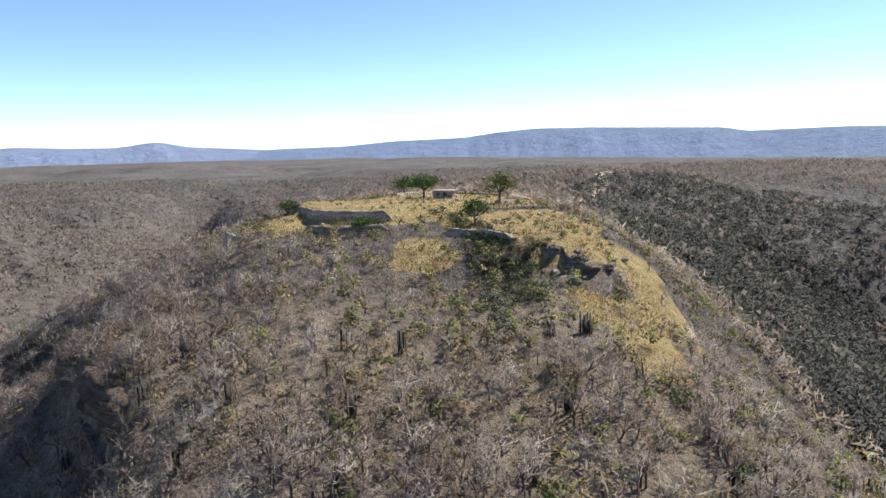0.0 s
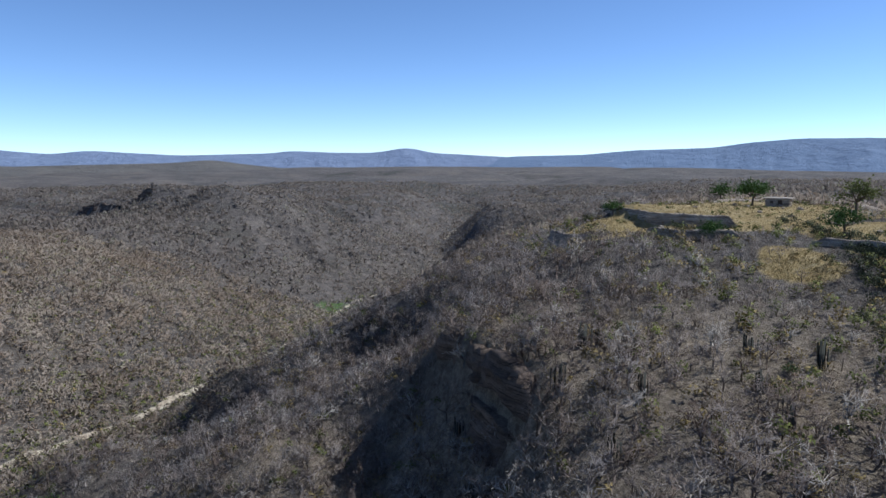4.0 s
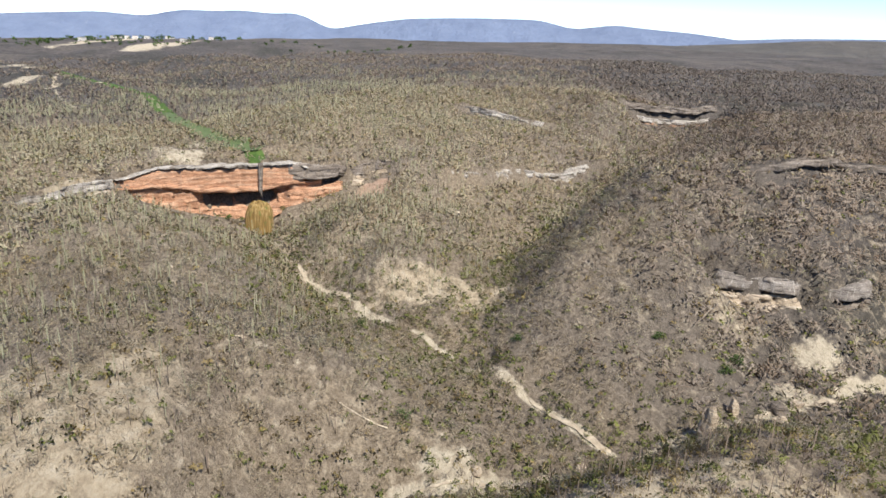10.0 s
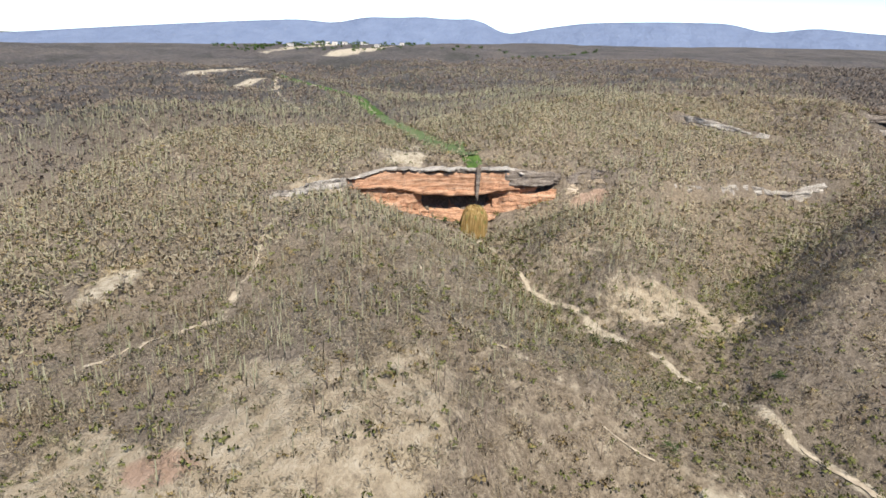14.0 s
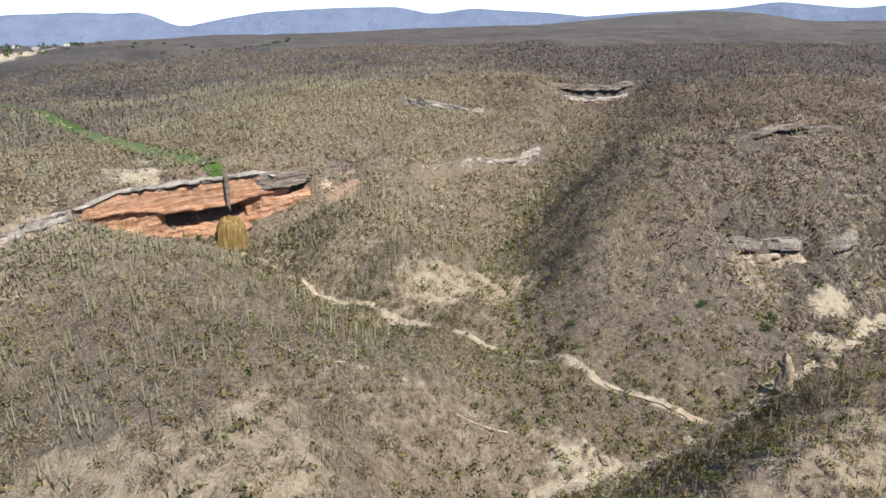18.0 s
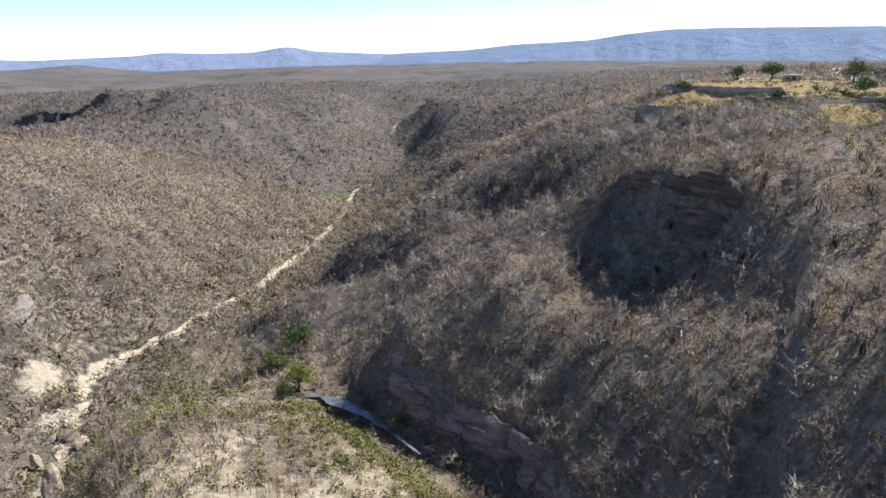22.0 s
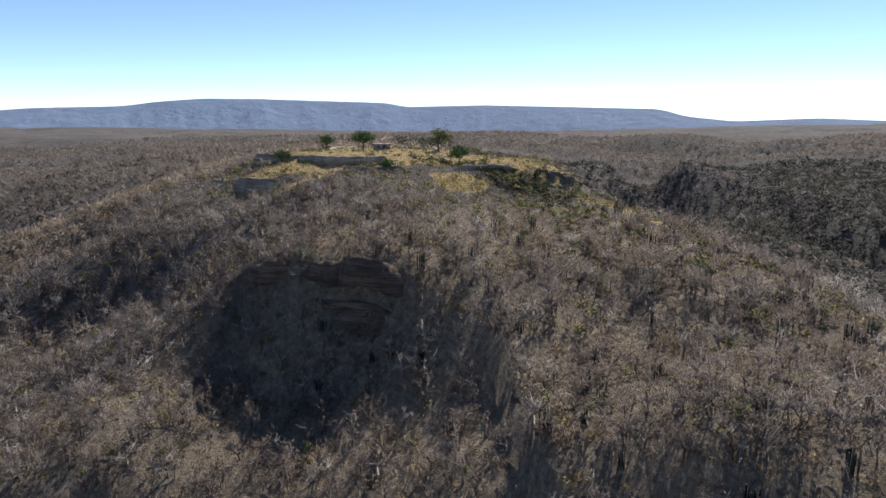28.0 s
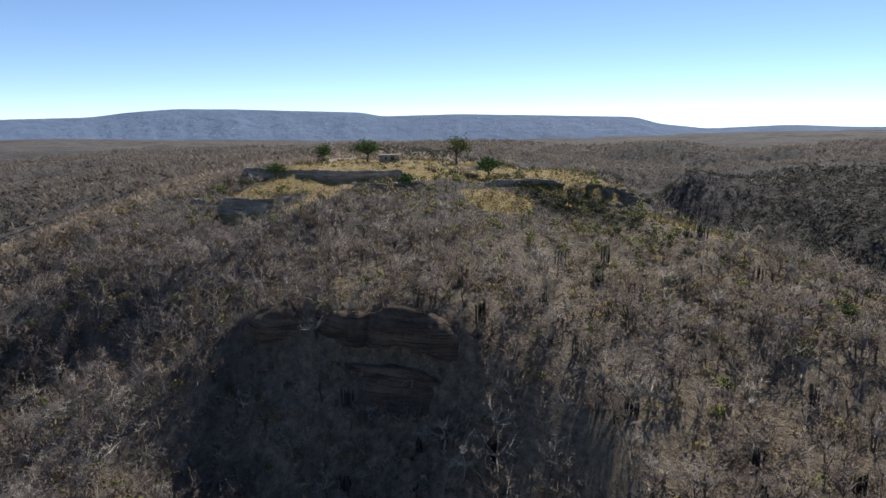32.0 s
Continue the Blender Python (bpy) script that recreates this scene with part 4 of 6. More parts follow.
def strew(name, makers, places, sizes, material, label, category, ball=1.2):
    """Many plants of one kind in one mesh. places: x, y; sizes: metres."""
    if not len(places):
        return None
    x, y = places[:, 0], places[:, 1]
    z = height(x, y)
    turn = rng.uniform(0, 2 * math.pi, len(x))
    pick = rng.integers(0, len(makers), len(x))
    shade = np.clip(rng.normal(0.5, 0.22, len(x)) + 0.3 * ripple(x, y, 22, 53), 0, 1)
    e = 1.5
    lean = np.stack([height(x - e, y) - height(x + e, y), height(x, y - e) - height(x, y + e), np.full(len(x), 2 * e)], 1)
    lean /= np.linalg.norm(lean, axis=1)[:, None]
    vs, fs, ts, ns, n = [], [], [], [], 0
    for k, (v, f) in enumerate(makers):
        m = pick == k
        if not m.any():
            continue
        o = v - [0, 0, 0.34]  # plants shade as rounded tufts: lit on the sunny side, dark behind
        o = o / (np.linalg.norm(o, axis=1)[:, None] + 1e-9)
        face = np.cross(v[f[:, 1]] - v[f[:, 0]], v[f[:, 2]] - v[f[:, 0]])
        back = (face * (o[f].mean(1) + [0, 0, 0.3])).sum(1) < 0
        f = np.where(back[:, None], f[:, ::-1], f)
        c, s, w = np.cos(turn[m])[:, None], np.sin(turn[m])[:, None], sizes[m][:, None]
        tall = w * rng.uniform(0.8, 1.2, w.shape)
        px = (v[None, :, 0] * c - v[None, :, 1] * s) * w + x[m][:, None]
        py = (v[None, :, 0] * s + v[None, :, 1] * c) * w + y[m][:, None]
        pz = v[None, :, 2] * tall + z[m][:, None]
        vs.append(np.stack([px, py, pz], -1).reshape(-1, 3))
        fs.append((f[None] + (np.arange(m.sum()) * len(v))[:, None, None] + n).reshape(-1, 3))
        ts.append(np.repeat(shade[m], len(v)))
        normal = np.stack([o[None, :, 0] * c - o[None, :, 1] * s, o[None, :, 0] * s + o[None, :, 1] * c, np.broadcast_to(o[None, :, 2], px.shape)], -1) * ball + lean[m][:, None, :] * (1.8 - ball)
        ns.append(normal.reshape(-1, 3))
        n += m.sum() * len(v)
    me = sheet(name, np.concatenate(vs), np.concatenate(fs), material)
    ns = np.concatenate(ns)
    ns /= np.linalg.norm(ns, axis=1)[:, None] + 1e-9
    me.attributes.new("custom_normal", "FLOAT_VECTOR", "POINT").data.foreach_set("vector", ns.astype(np.float32).ravel())
    me.attributes.new("tint", "FLOAT", "POINT").data.foreach_set("value", np.concatenate(ts).astype(np.float32))
    return tagged(new(name, me), label, category, kind="stuff")


def field(count, cx, cy, rx, ry):
    """Uneven places within an oval."""
    a, r = rng.uniform(0, 2 * math.pi, count), np.sqrt(rng.uniform(0, 1, count))
    return np.stack([cx + np.cos(a) * r * rx, cy + np.sin(a) * r * ry], 1)


def keep(p, chance):
    return p[rng.uniform(0, 1, len(p)) < chance]


def openness(p):
    """How bare the ground is: 1 on sand, paths and the grassy top."""
    k = cover(p[:, 0], p[:, 1], height(p[:, 0], p[:, 1]))
    bare = np.maximum.reduce([k[0] * 1.2, k[1] * 0.9, k[2] * 0.9, k[3] * 0.5, k[4] * 0.8])
    for key, (line, fall, reach) in CLIFFS.items():
        d, s = side_of(p[:, 0], p[:, 1], line)
        clear = 1.5 + 0.25 * fall if key in ("canyon", "bowl", "gully", "mesa", "north") else 3.0 + 0.7 * fall
        bare = np.maximum(bare, 0.8 * ((d > -1.0) & (d < clear) & (s > 0.06) & (s < 0.94)))
    top = np.hypot((p[:, 0] + 4) / 41, (p[:, 1] - 152) / 48)
    return np.clip(np.maximum(bare, 1.15 * (1 - smooth(top, 0.8, 1.0)) * (1 - off_mesa(p[:, 0], p[:, 1]))), 0, 1)


def steep(p):
    dx = (height(p[:, 0] + 2, p[:, 1]) - height(p[:, 0] - 2, p[:, 1])) / 4
    dy = (height(p[:, 0], p[:, 1] + 2) - height(p[:, 0], p[:, 1] - 2)) / 4
    return np.hypot(dx, dy)


def in_view(p):
    """Land that lies on the sides that are looked at."""
    return ~((p[:, 1] < -0.55 * (p[:, 0] + 60) - 60) & (p[:, 0] > -92)) & ~((p[:, 1] < -220) & (p[:, 0] > -150))



# ---- the hill with the ruins ----
HILL = field(20500, -45, 70, 118, 122)
HILL = HILL[in_view(HILL)]
HILL = keep(HILL, (1 - openness(HILL)) * (0.85 + 0.3 * ripple(HILL[:, 0], HILL[:, 1], 16, 41)))
over = side_of(HILL[:, 0], HILL[:, 1], LINES["canyon_bed"])[0]
HILL = keep(HILL, np.where((over > -2) & (HILL[:, 1] < 76), 0.06, 1.0))
kind = rng.uniform(0, 1, len(HILL))
trees = [bare_tree(rng) for _ in range(8)]
ghosts = [bare_tree(rng, 7, 5, 70, 0.0075, 0.42) for _ in range(6)]
tufts = [brush(rng, 10, 46, 0.105, 0.62, 0.17) for _ in range(8)]
lowly = 1 - 0.38 * smooth(HILL[:, 1], 62, 92) * smooth(HILL[:, 0], -40, -15)  # shorter growth below the ruins
lowly = lowly * (0.48 + 0.52 * smooth(np.abs(side_of(HILL[:, 0], HILL[:, 1], BRINK)[0]), 3, 18))
green_side = smooth(HILL[:, 0] + 0.4 * HILL[:, 1], -25, 40)  # more leaf towards the dry eastern crest
big = kind < 0.27
strew("bare_trees", trees, HILL[big], rng.uniform(3.2, 6.0, big.sum()) * lowly[big], TWIG, "leafless grey-brown forest trees covering the hillside", "trees")
pale = (kind >= 0.27) & (kind < 0.30)
strew("pale_bare_trees", ghosts, HILL[pale], rng.uniform(4.0, 6.8, pale.sum()) * lowly[pale], WHITE_BARK, "leafless trees with whitish bark and branches", "trees")
rest = (kind >= 0.30) & (kind < 0.92)
share = rng.uniform(0, 1, len(HILL)) - 0.06 - 0.30 * green_side
low = rest & (share >= 0.17)
strew("bare_bushes", tufts, HILL[low], rng.uniform(1.8, 3.6, low.sum()) * lowly[low], TWIG, "leafless grey brush between the hillside trees", "bushes")
dry = rest & (share < 0.17) & ((share >= 0.07) | ((share < -0.02) & (share >= -0.15)))
strew("dry_leaf_bushes", [leafy(rng, 34, 0.10) for _ in range(5)], HILL[dry], rng.uniform(1.5, 3.2, dry.sum()), DRY_LEAF, "bushes with dry yellow-brown leaves", "bushes")
gre = rest & (share < 0.07) & ((share >= 0.005) | (share < -0.15))
strew("olive_bushes", [leafy(rng, 48, 0.09) for _ in range(5)], HILL[gre], rng.uniform(1.6, 3.6, gre.sum()), OLIVE, "olive-green leafy bushes on the slope", "bushes")
cac = rest & (share < 0.005) & (share > -0.02) & (HILL[:, 0] > -62) & (HILL[:, 1] < 85)
strew("hill_cacti", [candelabra(rng, 9) for _ in range(4)], HILL[cac][:110], rng.uniform(2.0, 3.6, len(HILL[cac][:110])), GREY_LEAF, "dark green many-armed candelabra cacti", "cacti")

# ---- the sunlit knob west of the canyon ----
KNOB = field(6400, -118, 12, 50, 66)
over = side_of(KNOB[:, 0], KNOB[:, 1], LINES["canyon_bed"])[0]
KNOB = KNOB[(over > 4) & (KNOB[:, 1] < 76)]
over = side_of(KNOB[:, 0], KNOB[:, 1], LINES["canyon_bed"])[0]
KNOB = keep(KNOB, (1 - 0.7 * openness(KNOB)) * (0.62 + 0.5 * ripple(KNOB[:, 0], KNOB[:, 1], 12, 59) + 0.3 * (1 - smooth(over, 6, 18))))
over = side_of(KNOB[:, 0], KNOB[:, 1], LINES["canyon_bed"])[0]
kind = rng.uniform(0, 1, len(KNOB)) + 0.55 * (1 - smooth(over, 8, 30))
m = kind < 0.36
strew("knob_brush", [brush(rng, 12, 26, 0.12, 0.55, 0.2) for _ in range(5)], KNOB[m], rng.uniform(1.2, 2.6, m.sum()), TWIG, "sparse leafless brush on pale soil", "bushes")
m = (kind >= 0.36) & (kind < 0.72)
strew("knob_dry_bushes", [leafy(rng, 26, 0.12) for _ in range(4)], KNOB[m], rng.uniform(1.2, 2.6, m.sum()), DRY_LEAF, "straw-coloured bushes on the knob", "bushes")
m = kind >= 0.72
strew("knob_olive_bushes", [leafy(rng, 40, 0.10) for _ in range(4)], KNOB[m], rng.uniform(1.5, 3.3, m.sum()), OLIVE, "olive-green bushes above the canyon", "bushes")

# ---- canyon sides ----
MID = field(108000, -205, 30, 290, 290)
MID = MID[in_view(MID) & (np.hypot((MID[:, 0] + 45) / 118, (MID[:, 1] - 70) / 122) > 1)]
MID = keep(MID, (1 - openness(MID)) * (0.66 + 0.4 * ripple(MID[:, 0], MID[:, 1], 30, 43)))
kind = rng.uniform(0, 1, len(MID))
valley = 1 - smooth(height(MID[:, 0], MID[:, 1]), 12, 30)  # greener near the stream beds
shelf = smooth(-MID[:, 0] - 0.9 * MID[:, 1], 150, 330)
kind = kind + 0.26 * valley + 0.07 * shelf
near = np.hypot(MID[:, 0] + 110, MID[:, 1] + 20) < 165
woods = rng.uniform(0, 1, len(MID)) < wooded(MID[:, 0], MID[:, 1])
m = (kind < 0.78) & near & ~woods
strew("near_brush", [brush(rng, 4, 36, 0.115, 0.64, 0.24) for _ in range(8)], MID[m], rng.uniform(1.7, 3.8, m.sum()), TWIG_FAR, "soft leafless brown brush on the sunny slopes", "bushes")
m = (kind < 0.78) & ~near & ~woods
strew("canyon_brush", [brush(rng, 0, 13, 0.20, 0.66, 0.36) for _ in range(8)], MID[m], rng.uniform(1.9, 4.2, m.sum()), TWIG_FAR, "leafless brown brush covering the canyon sides", "bushes", ball=0.6)
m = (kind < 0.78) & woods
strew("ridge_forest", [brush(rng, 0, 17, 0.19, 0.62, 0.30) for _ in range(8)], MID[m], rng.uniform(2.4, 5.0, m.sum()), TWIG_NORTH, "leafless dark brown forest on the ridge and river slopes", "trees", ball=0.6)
m = (kind >= 0.78) & (kind < 0.88)
strew("canyon_dry_bushes", [leafy(rng, 15, 0.16) for _ in range(4)], MID[m], rng.uniform(1.5, 3.0, m.sum()), DRY_LEAF, "dry yellowish bushes on the canyon sides", "bushes")
m = kind >= 0.88
strew("canyon_olive_bushes", [leafy(rng, 13, 0.17) for _ in range(4)], MID[m], rng.uniform(1.3, 3.0, m.sum()), OLIVE, "olive-green bushes on the canyon sides", "bushes")

# ---- plateau ----
a, r = rng.uniform(0, 2 * math.pi, 120000), rng.uniform(0, 1, 120000) ** 0.8
FAR = np.stack([-150 + 860 * r * np.cos(a), 150 + 860 * r * np.sin(a)], 1)
FAR = FAR[in_view(FAR) & (np.hypot(FAR[:, 0] + 205, FAR[:, 1] - 30) > 285) & (np.hypot((FAR[:, 0] + 45) / 118, (FAR[:, 1] - 70) / 122) > 1)]
vale = (FAR[:, 0] > 60) & (np.hypot((FAR[:, 0] - 215) / 190, (FAR[:, 1] - 190) / 250) < 1)
FAR = keep(FAR, np.where(vale, 0.2, 1.0) * (1 - openness(FAR)) * (0.75 + 0.5 * ripple(FAR[:, 0], FAR[:, 1], 45, 47)))
woods = rng.uniform(0, 1, len(FAR)) < wooded(FAR[:, 0], FAR[:, 1])
tuft = [brush(rng, 0, 8, 0.24, 0.62, 0.48) for _ in range(6)]
strew("distant_brush", tuft, FAR[~woods], rng.uniform(2.2, 4.8, (~woods).sum()), FAR_SCRUB, "brown leafless brush on the far plateau", "bushes", ball=0.6)
strew("distant_forest", tuft, FAR[woods], rng.uniform(2.8, 5.8, woods.sum()), TWIG_HAZED, "dark leafless forest on the northern canyon sides, haze-grey in colour", "trees", ball=0.6)

# dark woods on the eastern valley side, its shade partly in the leaf colour
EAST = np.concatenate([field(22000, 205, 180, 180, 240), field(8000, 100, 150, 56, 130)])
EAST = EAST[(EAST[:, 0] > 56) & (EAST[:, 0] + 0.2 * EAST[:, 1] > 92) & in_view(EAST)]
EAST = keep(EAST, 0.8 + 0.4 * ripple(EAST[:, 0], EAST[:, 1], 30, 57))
strew("valley_woods", [leafy(rng, 12, 0.17) for _ in range(6)], EAST, rng.uniform(2.2, 5.0, len(EAST)), GREY_LEAF, "grey-green woods on the eastern valley side, darkened for shade", "trees", ball=0.6)

# columnar cacti stand thick on the western shelf
CAC = np.concatenate([field(11500, -350, -170, 215, 150), field(2200, -440, 0, 130, 80), field(900, -190, -110, 70, 50), field(650, -290, -40, 50, 40), field(2600, -560, -190, 160, 160)])
CAC = keep(CAC, (1 - openness(CAC)) * (0.75 + 0.6 * ripple(CAC[:, 0], CAC[:, 1], 30, 61)) * np.where(CAC[:, 0] > -220, 0.6, 1.0))
strew("column_cacti", [column(rng, 0, 0, 1, r, 3) for r in (0.014, 0.018, 0.022)], CAC, rng.uniform(2.4, 5.8, len(CAC)), CACTUS, "tall single-stemmed grey-green columnar cacti", "cacti")
DEAD = keep(np.concatenate([field(240, -140, 8, 24, 34), field(150, -150, -70, 40, 30), field(90, -165, 84, 20, 20)]), 0.9)
strew("bare_stems", [column(rng, 0, 0, 1, r, 4) for r in (0.013, 0.018)], DEAD, rng.uniform(2.5, 5.5, len(DEAD)), DEAD_STEM, "thin brown standing stems of old cacti", "cacti")


# ---- rock ----
def rock_material(name, low, mid, high, stain=(0.12, 0.10, 0.09), fluted=False):
    """Layered stone: beds of differing colour, thin dark partings, blotches and streaks."""
    k = Nodes(name, 0.92)
    lay = k.noise(1.0, 6, 0.7, (0.10, 0.10, 1.1))
    c = k.ramp(lay, (0.34, low), (0.5, mid), (0.66, high))
    blotch = k.noise(0.45, 6, 0.7)
    c = k.mix(0.75, c, k.ramp(blotch, (0.3, (0.5, 0.5, 0.5)), (0.5, (0.9, 0.9, 0.9)), (0.7, (1.15, 1.12, 1.08))), "MULTIPLY")
    parting = k.ramp(k.noise(1.0, 3, 0.6, (0.16, 0.16, 4.5)), (0.36, (0.32, 0.3, 0.3)), (0.44, (1, 1, 1)))
    c = k.mix(0.8, c, parting, "MULTIPLY")
    streak = k.noise(0.7, 4, 0.65, (1.4, 1.4, 0.10) if fluted else (0.6, 0.6, 0.12))
    c = k.mix(k.ramp(streak, (0.54 if fluted else 0.6, (0, 0, 0)), (0.68 if fluted else 0.8, (1, 1, 1))), c, stain)
    grain = k.noise(3.5, 6, 0.8)
    c = k.mix(0.8, c, k.ramp(grain, (0.3, (0.45, 0.45, 0.45)), (0.6, (1.05, 1.05, 1.05))), "MULTIPLY")
    k.bump(k.math("ADD", k.math("MULTIPLY", lay, 0.6), k.math("ADD", grain, blotch)), 0.5, 1.0)
    return k.done(c)


RED_ROCK = rock_material("red_sandstone", (0.38, 0.20, 0.115), (0.58, 0.325, 0.20), (0.70, 0.47, 0.32), stain=(0.40, 0.27, 0.20))
CAP_ROCK = rock_material("pale_cap_rock", (0.26, 0.23, 0.20), (0.46, 0.42, 0.37), (0.66, 0.61, 0.55), stain=(0.2, 0.17, 0.15))
GREY_ROCK = rock_material("grey_limestone", (0.14, 0.115, 0.095), (0.26, 0.22, 0.185), (0.42, 0.365, 0.31), stain=(0.10, 0.085, 0.075))
PALE_ROCK = rock_material("pale_rock", (0.38, 0.30, 0.21), (0.54, 0.44, 0.33), (0.68, 0.58, 0.46), stain=(0.32, 0.24, 0.17))
FLUTED_ROCK = rock_material("fluted_grey_rock", (0.22, 0.185, 0.16), (0.33, 0.29, 0.255), (0.44, 0.40, 0.36), stain=(0.60, 0.56, 0.50), fluted=True)
# brown rock darkened to carry the shade of hollows and shaded cliffs
SHADE_ROCK = rock_material("shade_rock", (0.10, 0.075, 0.062), (0.165, 0.125, 0.10), (0.25, 0.19, 0.15), stain=(0.075, 0.062, 0.056))
CANYON_WALL = rock_material("canyon_wall_rock", (0.29, 0.205, 0.16), (0.41, 0.30, 0.24), (0.50, 0.385, 0.315), stain=(0.2, 0.15, 0.13))
MASONRY = rock_material("dry_stone_masonry", (0.30, 0.24, 0.19), (0.46, 0.38, 0.31), (0.62, 0.53, 0.44), stain=(0.24, 0.195, 0.16))


def along(line, gap):
    """Evenly spaced places on a line, with the way to its right-hand side."""
    p = np.array(densify([(*q[:2], q[2] if len(q) > 2 else 0) for q in line], gap))
    d = np.gradient(p[:, :2], axis=0)
    d = np.stack([np.convolve(np.pad(d[:, k], 2, "edge"), np.ones(5) / 5, "valid") for k in (0, 1)], 1)
    d /= np.linalg.norm(d, axis=1)[:, None] + 1e-9
    return p, np.stack([d[:, 1], -d[:, 0]], 1)


def crop_out(layer, piece, seed):
    """A fixed random share from 0 to 1 for each block of a bed."""
    return lattice(np.asarray(layer, float) * 7 + 3, np.asarray(piece, float) * 13 + 5, seed)


def band(p, out, top, bottom, profile, seed, rough=0.8, back=4.0, span=None):
    """A rock layer: a face of broken beds that runs along p from top to bottom height, with a shelf reaching back at its top.
    profile: (share of the drop, metres outwards)."""
    n, m = len(p), int(np.clip((top - bottom).max() / 0.45, 4, 26))
    s = np.linspace(0, 1, m)
    off = np.interp(s, [q[0] for q in profile], [q[1] for q in profile])
    dist = np.r_[0, np.cumsum(np.hypot(*np.diff(p[:, :2], axis=0).T))] + seed * 31.0
    rows = []
    for q in (1.0, 0.5):
        rows.append(np.c_[p[:, :2] - out * back * q, top - 0.4 * q])
    for t, o in zip(s, off):
        z = top * (1 - t) + bottom * t
        if span is not None:
            o = 1.3 + (o - 1.3) * span
        wavy = z + 0.5 * ripple(dist, dist * 0, 14.0, seed + 2, 2)
        bed = np.floor(wavy / 1.1 + seed)
        shift = 9.0 * crop_out(bed, dist * 0, seed + 3)
        block = crop_out(bed, np.floor((dist + shift) / 3.2), seed + 4)
        large = crop_out(np.floor(wavy / 4.5), np.floor((dist + 3.0 * ripple(dist, z, 9, seed, 1)) / 7.5), seed + 5)
        crack = np.clip(1 - 3.0 * np.abs(ripple(dist, z * 0.10, 8.0, seed + 21, 2)), 0, 1) ** 2
        bulge = o + rough * (0.8 * ripple(dist, z * 0.6, 12.0, seed, 4) + 0.9 * (block - 0.5) + 1.3 * (large - 0.5) + 0.6 * (crop_out(bed, dist * 0, seed + 6) - 0.5) - 1.5 * crack)
        rows.append(np.c_[p[:, :2] + out * bulge[:, None], z + 0.12 * ripple(dist, z, 2.0, seed + 9, 2)])
    rows.append(np.c_[p[:, :2] - out * 2.0, bottom - 0.6])
    v = np.stack(rows, 0)
    return v.reshape(-1, 3), quads(len(rows), n)


def part(name, mesh, parent, label=""):
    ob = new(name, mesh)
    ob.parent = parent
    return tagged(ob, label) if label else ob


def root(name, place, label, category, group=""):
    e = new(name)
    e.location = place
    e.empty_display_size = 0.5
    return tagged(e, label, category, group)


def local(v, place):
    return np.asarray(v, float) - np.asarray(place, float)


def cliff(name, key, layers, label, gap=0.6, seed=1, broken=0.5, rim_at=None, foot_at=None, drop=None):
    """A cliff on one of the fall lines. layers: (part, from, to, profile, material, roughness, label), as shares of the local drop.
    broken: how far the face sinks back into the slope in places."""
    line, fall, reach = CLIFFS[key]
    p, out = along(line, gap)
    up = height(p[:, 0] - out[:, 0] * 1.5, p[:, 1] - out[:, 1] * 1.5)
    down = height(p[:, 0] + out[:, 0] * 3.5, p[:, 1] + out[:, 1] * 3.5)
    even = lambda q: np.convolve(np.pad(q, 3, "edge"), np.ones(7) / 7, "valid")
    s = np.linspace(0, 1, len(p))
    dist = s * len(p) * gap
    rim = even(up) if rim_at is None else np.interp(s, np.linspace(0, 1, len(rim_at)), rim_at)
    foot = (even(down) if foot_at is None else np.interp(s, np.linspace(0, 1, len(foot_at)), foot_at)) - 1.0
    rim = rim - 0.1 + 0.9 * ripple(dist + seed * 17.0, dist * 0, 9.0, seed, 4) + 0.4 * np.round(1.5 * ripple(dist + seed * 5.0, dist * 0, 4.0, seed + 6, 1))
    foot = np.minimum(foot, rim - 0.4) if drop is None else rim - drop
    bite = np.clip(1 - broken + 1.6 * broken * (0.5 + ripple(dist + seed * 7.0, dist * 0 + 3.0, 16.0, seed + 2, 3)), 0, 1)
    bite = bite * (smooth(s, 0.06, 0.16) * (1 - smooth(s, 0.84, 0.94)) if key in ("red", "wing") else smooth(s, 0, 0.24) * (1 - smooth(s, 0.76, 1.0)))
    at = (*p[len(p) // 2, :2], float(rim.mean()))
    thing = root(name, at, label, "cliff")
    for k, (pname, hi, lo, profile, material, rough, plabel) in enumerate(layers):
        v, f = band(p, out, rim + (foot - rim) * hi, rim + (foot - rim) * lo, profile, seed + 3 * k, rough, (6.6 if key in ("red", "wing") else 3.0) if hi == 0 else 2.0,
                    smooth(s, 0.34, 0.44) * (1 - smooth(s, 0.72, 0.86)) if pname == "cave_wall" else None)
        rows = len(v) // len(p)
        move = (1 - bite) * 3.8
        v = v.reshape(rows, len(p), 3)
        v[:, :, :2] -= (out * move[:, None])[None]
        v[:, :, 2] -= ((1 - bite) * 1.4)[None]
        v[:2, :, 2] -= np.array([1.2, 0.2])[:, None]
        part(pname, sheet(pname, local(v.reshape(-1, 3), at), f, material, smooth_shade=False), thing, plabel)
    return thing


